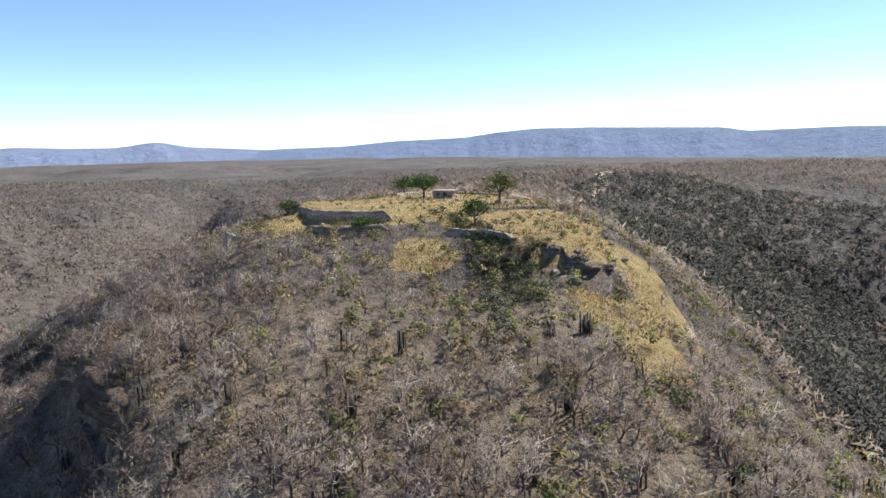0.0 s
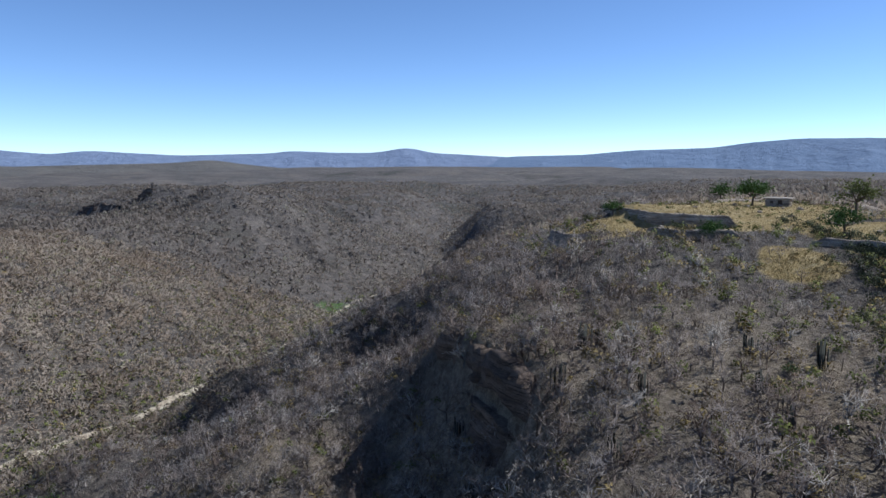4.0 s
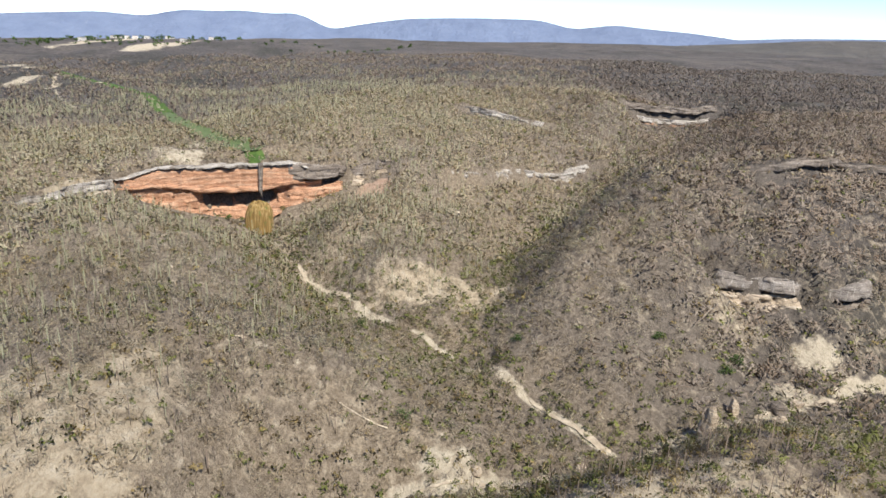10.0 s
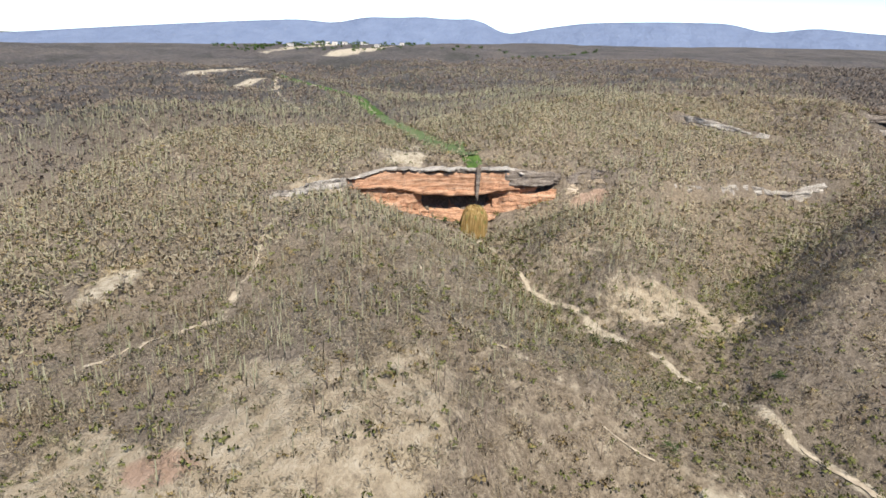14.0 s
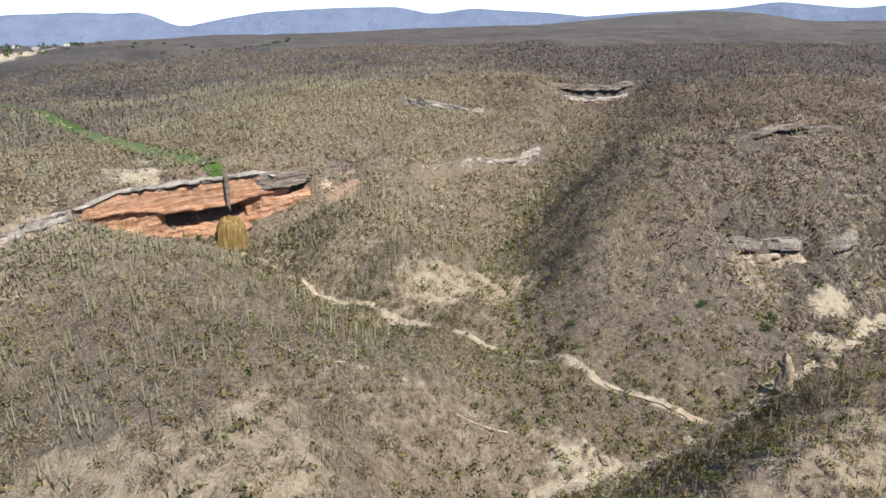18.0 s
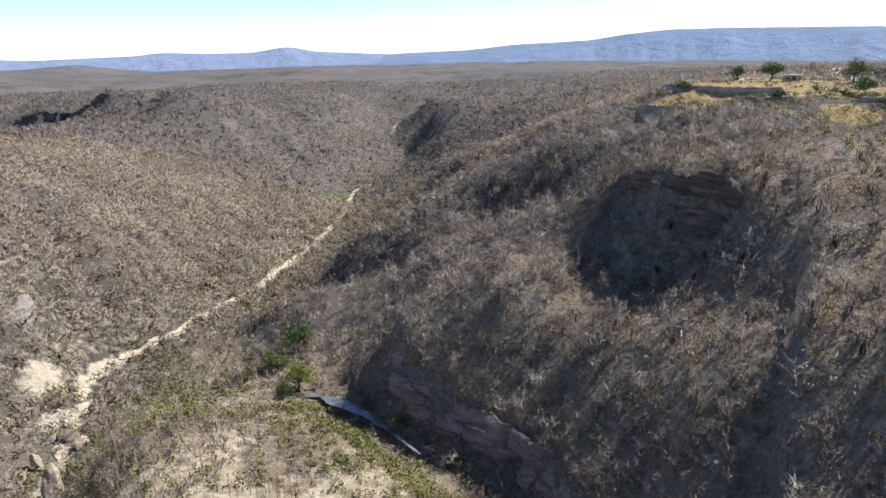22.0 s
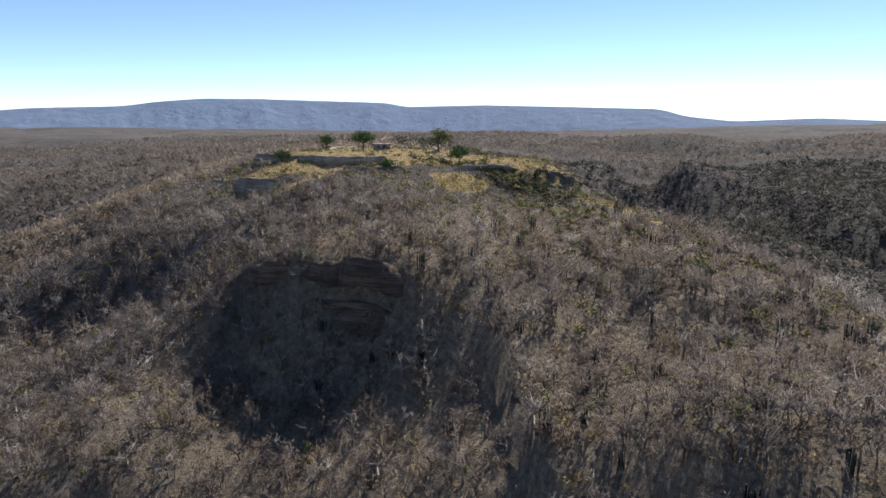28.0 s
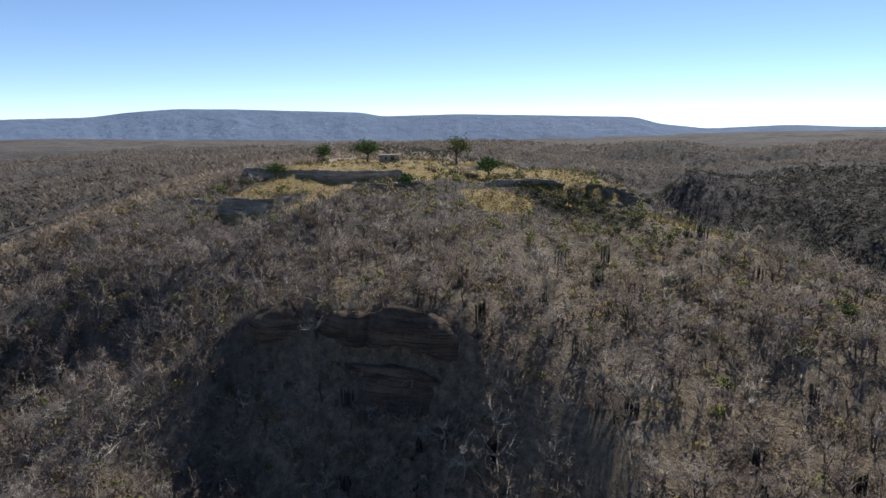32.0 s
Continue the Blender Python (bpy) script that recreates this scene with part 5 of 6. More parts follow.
cliff("red_cliff", "red", [
    ("cap_rock", 0.0, 0.055, [(0, 0.6), (0.5, 1.8), (1, 1.6)], CAP_ROCK, 1.5, "pale grey weathered cap rock"),
    # grey in place of red draws the shade line below the cap
    ("shaded_bed", 0.05, 0.10, [(0, 0.0), (1, -0.2)], GREY_ROCK, 0.9, "recessed bed under the cap, grey to carry its shade"),
    ("upper_wall", 0.09, 0.40, [(0, -0.4), (0.12, 0.6), (1, 1.0)], RED_ROCK, 0.3, "smooth orange-red upper wall"),
    ("ledge", 0.39, 0.48, [(0, 1.8), (0.5, 2.8), (1, 2.6)], RED_ROCK, 0.6, "thin layered red ledges"),
    ("cave_wall", 0.46, 0.82, [(0, -5.0), (0.3, -6.5), (0.7, -5.5), (1, -1.0)], RED_ROCK, 0.6, "recessed cave wall in shade"),
    ("lower_wall", 0.78, 1.0, [(0, 1.6), (0.4, 2.4), (1, 4.4)], RED_ROCK, 0.8, "crumbling red lower wall"),
], "layered orange-red cliff with grey cap and undercut cave", seed=11, broken=0.05, rim_at=BENCHES["red"][0], foot_at=BENCHES["red"][1])
cliff("grey_wing", "wing", [
    ("upper_wall", 0.0, 0.36, [(0, 0.8), (1, 2.2)], GREY_ROCK, 1.0, "weathered grey upper wall"),
    # hollow gets the darkened rock: its shade is in the colour too
    ("hollow", 0.34, 0.6, [(0, -3.4), (0.5, -4.0), (1, -2.0)], SHADE_ROCK, 0.7, "hollow darkened for shade"),
    ("foot", 0.58, 1.0, [(0, 1.8), (1, 4.2)], RED_ROCK, 1.2, "reddish broken foot"),
], "grey rock wing with shaded hollows beside the red cliff", seed=57, broken=0.25, rim_at=BENCHES["wing"][0], foot_at=BENCHES["wing"][1])
cliff("pale_slope_rock", "pale", [("upper_slab", 0.0, 0.4, [(0, -0.6), (1, 0.8)], CAP_ROCK, 1.2, ""), ("slab", 0.4, 1.0, [(0, 0.8), (1, 5.0)], PALE_ROCK, 1.3, "crumbled pinkish slab")], "crumbled pale rock slope beside the red cliff", seed=12, broken=0.2, rim_at=BENCHES["pale"][0], foot_at=BENCHES["pale"][1])
cliff("grey_shoulder", "grey", [("upper_band", 0.0, 0.5, [(0, 0.0), (1, 1.4)], GREY_ROCK, 1.2, ""), ("lower_band", 0.5, 1.0, [(0, 1.2), (1, 4.0)], PALE_ROCK, 1.3, "crumbled tan foot")], "grey rock shoulder above a tan scree", seed=18, broken=0.6)
cliff("rim_ledge", "rim", [("ledge", 0, 1, [(0, 0.8), (0.5, 1.8), (1, 2.0)], CAP_ROCK, 1.0, "")], "thin pale limestone ledge along the slope", seed=13, broken=0.4)
cliff("plateau_ledge", "plateau", [("upper_ledge", 0, 0.4, [(0, 0.8), (1, 1.2)], CAP_ROCK, 0.9, ""), ("lower_ledge", 0.45, 1.0, [(0, 2.6), (1, 3.0)], GREY_ROCK, 0.9, "")], "broken grey limestone ledges below the plateau", gap=1.0, seed=14, broken=0.25)
# the next two ledges have hollows of darkened rock, shade by colour
cliff("dark_ledge", "dark", [("cap_rock", 0, 0.3, [(0, 2.0), (1, 2.4)], GREY_ROCK, 0.8, ""), ("hollow", 0.3, 0.62, [(0, -1.2), (1, -1.2)], SHADE_ROCK, 0.4, "hollow darkened for shade"), ("middle_bed", 0.60, 0.84, [(0, 2.2), (1, 2.8)], CAP_ROCK, 1.0, "pale middle bed"), ("foot", 0.82, 1.0, [(0, 2.0), (1, 3.5)], RED_ROCK, 0.9, "red lower layer")], "layered grey and red ledges with dark hollows", gap=1.0, seed=15, broken=0.2)
cliff("ridge_ledge", "ridge", [("cap_rock", 0, 0.34, [(0, 1.6), (1, 1.8)], GREY_ROCK, 0.7, ""), ("hollow", 0.34, 0.72, [(0, -0.8), (1, -0.4)], SHADE_ROCK, 0.4, "undercut darkened for shade"), ("foot", 0.72, 1.0, [(0, 1.8), (1, 2.8)], PALE_ROCK, 0.6, "pale sill")], "long grey ledge with a undercut darkened for shade", seed=16, broken=0.3)
cliff("far_ledge", "far", [("ledge", 0, 1.0, [(0, 1.0), (1, 1.8)], GREY_ROCK, 0.8, "")], "thin grey ledge on the plateau edge", gap=1.0, seed=17, broken=0.7)
cliff("fluted_cliff", "fluted", [
    ("grey_wall", 0.04, 0.46, [(0, -1.4), (0.25, -0.2), (1, 0.5)], FLUTED_ROCK, 0.7, "grey wall with pale vertical streaks"),
    # undercut coloured dark, adding to the shade of the recess
    ("hollow", 0.44, 0.56, [(0, -1.8), (1, -1.0)], SHADE_ROCK, 0.4, "undercut darkened for shade"),
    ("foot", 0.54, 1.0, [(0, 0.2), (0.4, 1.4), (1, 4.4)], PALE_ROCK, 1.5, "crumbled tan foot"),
], "grey fluted cliff over a undercut darkened for shade", seed=23, broken=0.2, rim_at=[q - 1.3 for q in BENCHES["fluted"][0]], foot_at=BENCHES["fluted"][1])
# its hollow is also given the shade-dark rock
cliff("white_cliff", "white", [("wall", 0.0, 0.5, [(0, 1.0), (1, 1.8)], FLUTED_ROCK, 0.8, "whitish streaked wall"), ("hollow", 0.45, 0.7, [(0, -2.0), (1, -1.0)], SHADE_ROCK, 0.5, "hollow darkened for shade"), ("foot", 0.68, 1.0, [(0, 1.4), (1, 3.4)], GREY_ROCK, 0.9, "")], "small whitish cliff above the river", seed=25, broken=0.25, rim_at=[q - 1.0 for q in BENCHES["white"][0]], foot_at=BENCHES["white"][1])
cliff("canyon_cliff", "canyon", [
    ("upper_wall", 0.08, 0.34, [(0, -0.6), (0.5, 1.0), (1, 1.4)], CANYON_WALL, 0.9, "rough brown upper wall"),
    ("lower_wall", 0.33, 1.0, [(0, 1.0), (0.3, 2.2), (0.7, 2.2), (1, 3.8)], CANYON_WALL, 1.4, "tall smooth buttresses"),
], "tall brown canyon wall over the stream", seed=31, broken=0.35)
# whole bowl cliff in darkened rock, part of its shade painted in
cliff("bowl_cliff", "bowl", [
    ("upper_wall", 0.0, 0.36, [(0, 0.6), (0.5, 1.5), (1, 1.2)], SHADE_ROCK, 0.9, "brown overhanging upper band"),
    ("hollow", 0.36, 0.56, [(0, -1.2), (1, -0.8)], SHADE_ROCK, 0.6, "hollow in shade-dark rock"),
    ("lower_wall", 0.56, 1.0, [(0, 1.6), (0.5, 2.4), (1, 3.8)], SHADE_ROCK, 1.0, "sloping lower band"),
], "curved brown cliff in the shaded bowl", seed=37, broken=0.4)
# gully and far cliff use the same rock, darkened for their shade
cliff("gully_wall", "gully", [("wall", 0.0, 1.0, [(0, 0.4), (1, 1.8)], SHADE_ROCK, 0.9, "")], "low rock wall along a dark gully", gap=1.0, seed=41)
cliff("north_cliff", "north", [("wall", 0.0, 1.0, [(0, 0.6), (1, 2.8)], SHADE_ROCK, 1.4, "")], "shaded dark cliff on the far hill", gap=1.0, seed=45)
cliff("mesa_outcrop", "mesa", [("wall", 0.0, 1.0, [(0, 0.2), (1, 1.2)], GREY_ROCK, 1.5, "")], "dark overgrown rock step at the mesa edge", seed=47)


def boulder(name, place, size, material, label, seed, group=""):
    """A rough block: a ball pushed flat by several planes."""
    bm = bmesh.new()
    bmesh.ops.create_icosphere(bm, subdivisions=3, radius=1.0)
    r = random.Random(seed)
    planes = [(Vector((r.uniform(-1, 1), r.uniform(-1, 1), r.uniform(-0.6, 1))).normalized(), r.uniform(0.55, 0.85)) for _ in range(9)]
    for v in bm.verts:
        for nrm, d in planes:
            over = v.co.dot(nrm) - d
            if over > 0:
                v.co -= nrm * over * 0.9
        v.co += v.co.normalized() * (0.16 * noise.noise(v.co * 2.2 + Vector((seed, 0, 0))) + 0.10 * noise.noise(v.co * 6 + Vector((0, seed, 0))))
        v.co = Vector((v.co.x * size[0], v.co.y * size[1], v.co.z * size[2]))
    me = bpy.data.meshes.new(name)
    bm.to_mesh(me)
    bm.free()
    me.materials.append(material)
    ob = new(name, me)
    z = place[2] if len(place) > 2 else float(height(place[0], place[1])[0])
    ob.location = (place[0], place[1], z + size[2] * 0.45)
    ob.rotation_euler = (0, 0, r.uniform(0, 6))
    return tagged(ob, label, "rock", group)


boulder("rock_spire", (-174, 30), (2.0, 2.2, 5.4), PALE_ROCK, "pointed tan rock spire beside the stream slot", 3)
boulder("boulder", (-190, 54), (2.6, 2.2, 2.2), GREY_ROCK, "large grey boulder by the stream pool", 5, "boulders by the pool")
boulder("boulder", (-184, 51), (2.6, 1.8, 1.9), PALE_ROCK, "rounded pale boulder by the stream pool", 8, "boulders by the pool")
boulder("boulder", (-194, 60), (1.8, 1.5, 1.4), PALE_ROCK, "tan boulder on the sandy bank", 9, "boulders by the pool")
boulder("rock_spire", (-188, 42), (1.4, 1.4, 3.4), PALE_ROCK, "small reddish rock spire on the bank", 12)
for k in range(26):
    x, y, s = (rng.uniform(13, 28), rng.uniform(96, 105), rng.uniform(0.4, 0.9)) if k < 18 else (rng.uniform(26, 31), rng.uniform(106, 126), rng.uniform(0.4, 0.9))
    boulder("rock_outcrop", (x, y), (s * 1.5, s * 1.1, s * rng.uniform(0.5, 0.9)), GREY_ROCK, "dark cracked outcrop on the grassy rim", 15 + k, "rim outcrops")
for k, (x, y, s) in enumerate([(-312, -24, 3.0), (-319, -27, 2.4), (-60, 292, 2.0), (-160, -20, 1.8), (-166, 2, 1.6), (-300, -92, 1.8), (-286, -84, 1.6)]):
    boulder("pale_boulder", (x, y), (s, s * 0.7, s * 0.55), PALE_ROCK, "whitish fallen block among brush", 40 + k, "fallen blocks")


# ---- water, green brook and the mossy cone under the fall ----
def ribbon(line, widths, lift, gap=2.0, ragged=0.3):
    p, out = along(line, gap)
    w = np.interp(np.linspace(0, 1, len(p)), np.linspace(0, 1, len(widths)), widths)
    z = p[:, 2] + lift
    rows = []
    for s, seed in ((-1, 71), (-0.4, 71), (0.4, 72), (1, 72)):  # each bank wanders on its own
        side = np.clip(w * (1 + ragged * (1.2 * ripple(p[:, 0], p[:, 1], 11, seed) + 0.8 * ripple(p[:, 0], p[:, 1], 3, seed + 4))), 0.05, None)
        rows.append(np.c_[p[:, :2] + out * (side * s)[:, None], z])
    return np.concatenate(rows), quads(4, len(p))


def water_material():
    k = Nodes("stream_water", 0.12, 0.5)
    k.bump(k.noise(1.2, 3), 0.05, 0.3)
    # the paler blue-grey end of the ramp holds reflected sky
    return k.done(k.ramp(k.noise(0.25, 4), (0.35, (0.06, 0.075, 0.08)), (0.65, (0.20, 0.23, 0.25))))


def algae_material():
    k = Nodes("water_plants", 0.7)
    k.bump(k.noise(1.5, 4), 0.1, 0.5)
    return k.done(k.ramp(k.noise(0.3, 5), (0.3, (0.06, 0.09, 0.035)), (0.7, (0.12, 0.155, 0.065))))


WATER, ALGAE = water_material(), algae_material()
v, f = ribbon([(-146, 73, 12.6), (-136, 78, 12.4), (-122, 71, 11.9), (-113, 64.5, 11.2), (-105, 57, 10.7)], [0.2, 0.7, 1.2, 1.4, 0.9, 0.2], 0.25, 0.6, 1.6)
tagged(new("water", sheet("water", v, f, WATER)), "shallow pale blue stream in the shaded canyon", "water", kind="structure")
v, f = ribbon([(-184, 50, 10.9), (-181, 47, 10.9), (-178, 41, 10.8)], [1.4, 2.2, 1.4], 0.25)
tagged(new("water_pool", sheet("water_pool", v, f, WATER)), "small dark green pool between boulders", "water", kind="structure")
bed = [(-340, -115), (-350, -122), (-366, -134), (-384, -149), (-410, -172), (-446, -197)]
v, f = ribbon([(x, y, float(height(x, y)[0])) for x, y in bed], [6.0, 7.0, 6.5, 5.5, 4.2, 2.6], 0.9, 2.0, 0.5)
v[:, 2] = np.maximum(v[:, 2], height(v[:, 0], v[:, 1]) + 0.4)
tagged(new("green_brook", sheet("green_brook", v, f, ALGAE)), "brook choked with bright green water plants", "brook", kind="structure")


def earth_material():
    k = Nodes("path_earth")
    k.bump(k.noise(2.0, 5, 0.7), 0.2)
    return k.done(k.ramp(k.noise(0.5, 5, 0.7), (0.3, (0.25, 0.20, 0.145)), (0.7, (0.47, 0.405, 0.31))))


EARTH = earth_material()
for (line, w), nm in zip(PATHS, ("path_loop", "path_crest", "path_neck", "path_shelf", "path_plain")):
    v, f = ribbon([(*q, 0) for q in line], [w * 0.2, w * 0.5, w * 0.25, w * 0.55, w * 0.2], 0, 1.0, 2.2)
    v[:, 2] = height(v[:, 0], v[:, 1]) + np.where(ripple(v[:, 0], v[:, 1], 9, 95, 2) < -0.02, -1.0, 0.3)
    tagged(new(nm, sheet(nm, v, f, EARTH)), "worn pale footpath through the brush", "path", kind="structure")
for key, w, nm in (("river", 1.3, "river_bed"), ("tributary", 0.6, "stream_bed"), ("slot", 0.9, "slot_bed")):
    line = [q[:2] for q in LINES[key] if -330 < q[1] < 300]
    v, f = ribbon([(*q, 0) for q in line], [w * 0.4, w, w * 0.3, w * 1.1, w * 0.4, w * 0.9, w * 0.3, w], 0, 1.2, 2.3)
    v[:, 2] = height(v[:, 0], v[:, 1]) + np.where(ripple(v[:, 0], v[:, 1], 17, 97, 2) < (-0.1 if key == "river" else 0.05), -1.2, 0.35)
    tagged(new(nm, sheet(nm, v, f, EARTH)), "dry sandy stream bed with pale gravel", "stream bed", kind="structure")


def drapery():
    k = Nodes("travertine_drapery", 0.75)
    c = k.ramp(k.noise(0.9, 4, 0.6, (1.6, 1.6, 0.12)), (0.3, (0.11, 0.07, 0.028)), (0.5, (0.24, 0.155, 0.055)), (0.68, (0.36, 0.27, 0.13)))
    c = k.mix(k.ramp(k.noise(0.45, 4), (0.56, (0, 0, 0)), (0.7, (1, 1, 1))), c, (0.13, 0.14, 0.04))
    k.bump(k.noise(1.5, 5, 0.7, (1.5, 1.5, 0.15)), 0.6, 1.0)
    return k.done(c)


def travertine():
    at = (-319.0, -107.5, 9.5)
    a, s = np.meshgrid(np.linspace(0, 2 * math.pi, 97), np.linspace(0, 1, 22))
    a, s = a.ravel(), s.ravel()
    lumps = ripple(np.cos(a) * 9 + 50, np.sin(a) * 9 + s * 5, 5.0, 77, 3)
    flute = np.abs(ripple(a * 9.0, s * 0.8, 2.6, 78, 2))
    r = 5.6 * np.minimum(1, np.sqrt(s * 1.7)) * (0.78 + 0.36 * s) * (1 + 0.20 * lumps - 0.16 * flute * smooth(s, 0.2, 0.5))
    v = np.stack([np.cos(a) * r * 0.85, np.sin(a) * r, 13.0 * (1 - s ** 2.2) + 0.9 * lumps - 0.8], 1)
    cone = root("travertine_mound", at, "golden mossy travertine mound below the waterfall", "rock")
    part("mound", sheet("mound", v, quads(22, 97), drapery()), cone)
    y = np.linspace(-1.1, 1.1, 19)
    rows = []
    for q in np.linspace(0, 1, 14):
        sway = ripple(y * 4 + 20, np.full(19, q * 3.0), 3.0, 79, 3)
        rows.append(np.c_[-5.4 + 1.6 * q + 0.7 * sway - 1.4 * (np.abs(y) / 1.1) ** 3, y * (1 - 0.45 * q) + 0.3 * sway, 27.6 - (13.0 + 4.0 * sway) * q])
    part("moss_curtain", sheet("moss_curtain", np.concatenate(rows), quads(14, 19), GREY_ROCK, smooth_shade=False), cone, "grey-brown mineral curtain under the lip")


travertine()


# ---- ruins on the mesa ----
def stone_wall(line, tall, thick, holds, label, seed=0):
    """A broken dry-stone wall that follows the ground; its crest is ragged, its face uneven."""
    p, out = along([(x, y, 0) for x, y in line], 0.45)
    out = -out if not holds else out
    z = height(p[:, 0] + out[:, 0] * 2.5, p[:, 1] + out[:, 1] * 2.5)
    z = np.convolve(np.pad(z, 12, "edge"), np.ones(25) / 25, "valid")
    z = z * 0.15 + z.mean() * 0.85 if holds else z
    n = len(p)
    dist = np.arange(n) * 0.45
    ragged = np.round(4 * ripple(dist + seed, dist * 0, 2.2, seed, 2)) / 4
    crest = tall * (0.97 + 0.05 * ripple(dist, dist * 0, 9.0, seed + 4, 2)) + 0.2 * ragged
    crest = crest * np.clip(np.minimum(np.arange(n), np.arange(n)[::-1]) / 5.0, 0.3, 1)
    rows = [np.c_[p[:, :2] - out * thick, z - 3.0], np.c_[p[:, :2] - out * thick, z + crest * 0.97], np.c_[p[:, :2] - out * thick * 0.2, z + crest * 1.02]]
    courses = max(4, int(tall / 0.28))
    for c in range(courses + 1):
        h = 1 - c / courses
        stone = crop_out(c, np.floor((dist + 0.45 * (c % 2)) / 0.9), seed) - 0.5
        rows.append(np.c_[p[:, :2] + out * (thick * (1 - 0.5 * h) + 0.34 * stone)[:, None], z + crest * h + 0.12 * stone])
    rows.append(np.c_[p[:, :2] + out * thick, z - 3.0])
    return tagged(new("ruin_wall", sheet("ruin_wall", np.concatenate(rows), quads(len(rows), n), MASONRY, smooth_shade=False)), label, "wall", "ruin walls")


for k, wall in enumerate(WALLS):
    stone_wall(*wall, seed=90 + 3 * k)
for k in range(34):
    x, y = rng.uniform(-50, 26), rng.uniform(126, 196)
    if np.hypot((x + 6) / 42, (y - 158) / 40) < 1:
        s = rng.uniform(0.35, 0.9)
        boulder("loose_stone", (x, y), (s, s * 0.8, s * 0.6), MASONRY, "loose tumbled stone in dry grass", 200 + k, "loose stones on the mesa")


def plain_wood(name, low, high):
    k = Nodes(name, 0.85)
    c = k.ramp(k.noise(3.0, 5, 0.7, (0.4, 0.4, 3.0)), (0.3, low), (0.7, high))
    k.bump(k.noise(6.0, 4), 0.04)
    return k.done(c)


BARK = plain_wood("tree_bark", (0.06, 0.045, 0.035), (0.14, 0.11, 0.085))
HUT_ROOF = plain_wood("hut_roofing", (0.22, 0.19, 0.16), (0.36, 0.31, 0.26))
HUT_DOOR = plain_wood("hut_boards", (0.05, 0.035, 0.025), (0.10, 0.07, 0.05))


def box(sx, sy, sz, bevel=0.04):
    bm = bmesh.new()
    bmesh.ops.create_cube(bm, size=1.0)
    bmesh.ops.scale(bm, vec=(sx, sy, sz), verts=bm.verts)
    bmesh.ops.bevel(bm, geom=bm.edges[:], offset=bevel, segments=1, affect="EDGES")
    return bm


def bm_part(name, bm, material, parent, place, label=""):
    me = bpy.data.meshes.new(name)
    bm.to_mesh(me)
    bm.free()
    me.materials.append(material)
    ob = part(name, me, parent, label)
    ob.location = place
    return ob


def hut(x, y, turn):
    z = float(height(x, y)[0])
    h = root("stone_hut", (x, y, z), "small stone hut with a flat sheet roof", "hut")
    h.rotation_euler = (0, 0, radians(turn))
    for nm, sx, sy, px, py in (("front_wall", 5.2, 0.35, 0, -1.5), ("back_wall", 5.2, 0.35, 0, 1.5), ("side_wall", 0.35, 2.65, -2.42, 0), ("side_wall", 0.35, 2.65, 2.42, 0)):
        bm_part(nm, box(sx, sy, 2.1), MASONRY, h, (px, py, 0.85))
    bm_part("roof", box(6.2, 4.0, 0.18), HUT_ROOF, h, (0, 0, 2.02), "weathered grey-brown sheet roof")
    bm_part("door", box(0.9, 0.08, 1.7, 0.02), HUT_DOOR, h, (0.6, -1.72, 0.75), "dark plank door")
    # no hole in the wall: a dark panel gives the opening's darkness
    bm_part("window", box(0.7, 0.06, 0.6, 0.02), HUT_DOOR, h, (-1.2, -1.71, 1.1), "small dark panel for the unlit window opening")


hut(0.5, 173, -18)


def broad_tree(name, x, y, tall, wide, label, seed, leaf=LEAF, leaves=900, group="", trunk_share=0.32):
    """A spreading tree: tapered trunk, forking limbs and an uneven crown of leaf sprays with gaps."""
    r = np.random.default_rng(seed)
    z = float(height(x, y)[0])
    t = root(name, (x, y, z), label, "tree", group)
    fork = np.array([r.normal(0, 0.1), r.normal(0, 0.1), tall * trunk_share])
    n = 9
    tips = fork + dome(n, r, 0.1) * [wide * 0.42, wide * 0.42, tall * 0.5]
    knees = fork + (tips - fork) * 0.5 + r.normal(0, wide * 0.03, (n, 3))
    v, f = cones([(0, 0, -0.4), fork * 0.5], [fork * 0.5, fork], [tall * 0.045, tall * 0.035], [tall * 0.035, tall * 0.032], 7)
    part("trunk", sheet("trunk", v, f, BARK), t)
    v, f = cones([fork] * n + list(knees), list(knees) + list(tips), [tall * 0.024] * n + [tall * 0.015] * n, [tall * 0.015] * n + [tall * 0.004] * n, 5)
    part("limbs", sheet("limbs", v, f, BARK), t)
    lumps = np.concatenate([tips, knees + (0, 0, tall * 0.12), tips * [0.6, 0.6, 1.0] + (0, 0, tall * 0.06)])
    size = wide * r.uniform(0.06, 0.13, len(lumps))
    pick = r.integers(0, len(lumps), leaves)
    c = lumps[pick] + r.normal(0, 1, (leaves, 3)) * size[pick][:, None] * [1.1, 1.1, 0.6]
    a, b = r.normal(size=(leaves, 3)), r.normal(size=(leaves, 3))
    a /= np.linalg.norm(a, axis=1)[:, None]
    b /= np.linalg.norm(b, axis=1)[:, None]
    s = r.uniform(0.16, 0.36, (leaves, 1)) * (wide / 7.0) ** 0.7
    v = np.stack([c + a * s, c + b * s, c - (a + b) * s * 0.5], 1).reshape(-1, 3)
    crown = sheet("crown", v, np.arange(3 * leaves).reshape(-1, 3), leaf, smooth_shade=False)
    crown.attributes.new("tint", "FLOAT", "POINT").data.foreach_set("value", np.repeat(r.uniform(0.35, 0.75, len(lumps))[pick], 3).astype(np.float32))
    part("crown", crown, t)
    return t


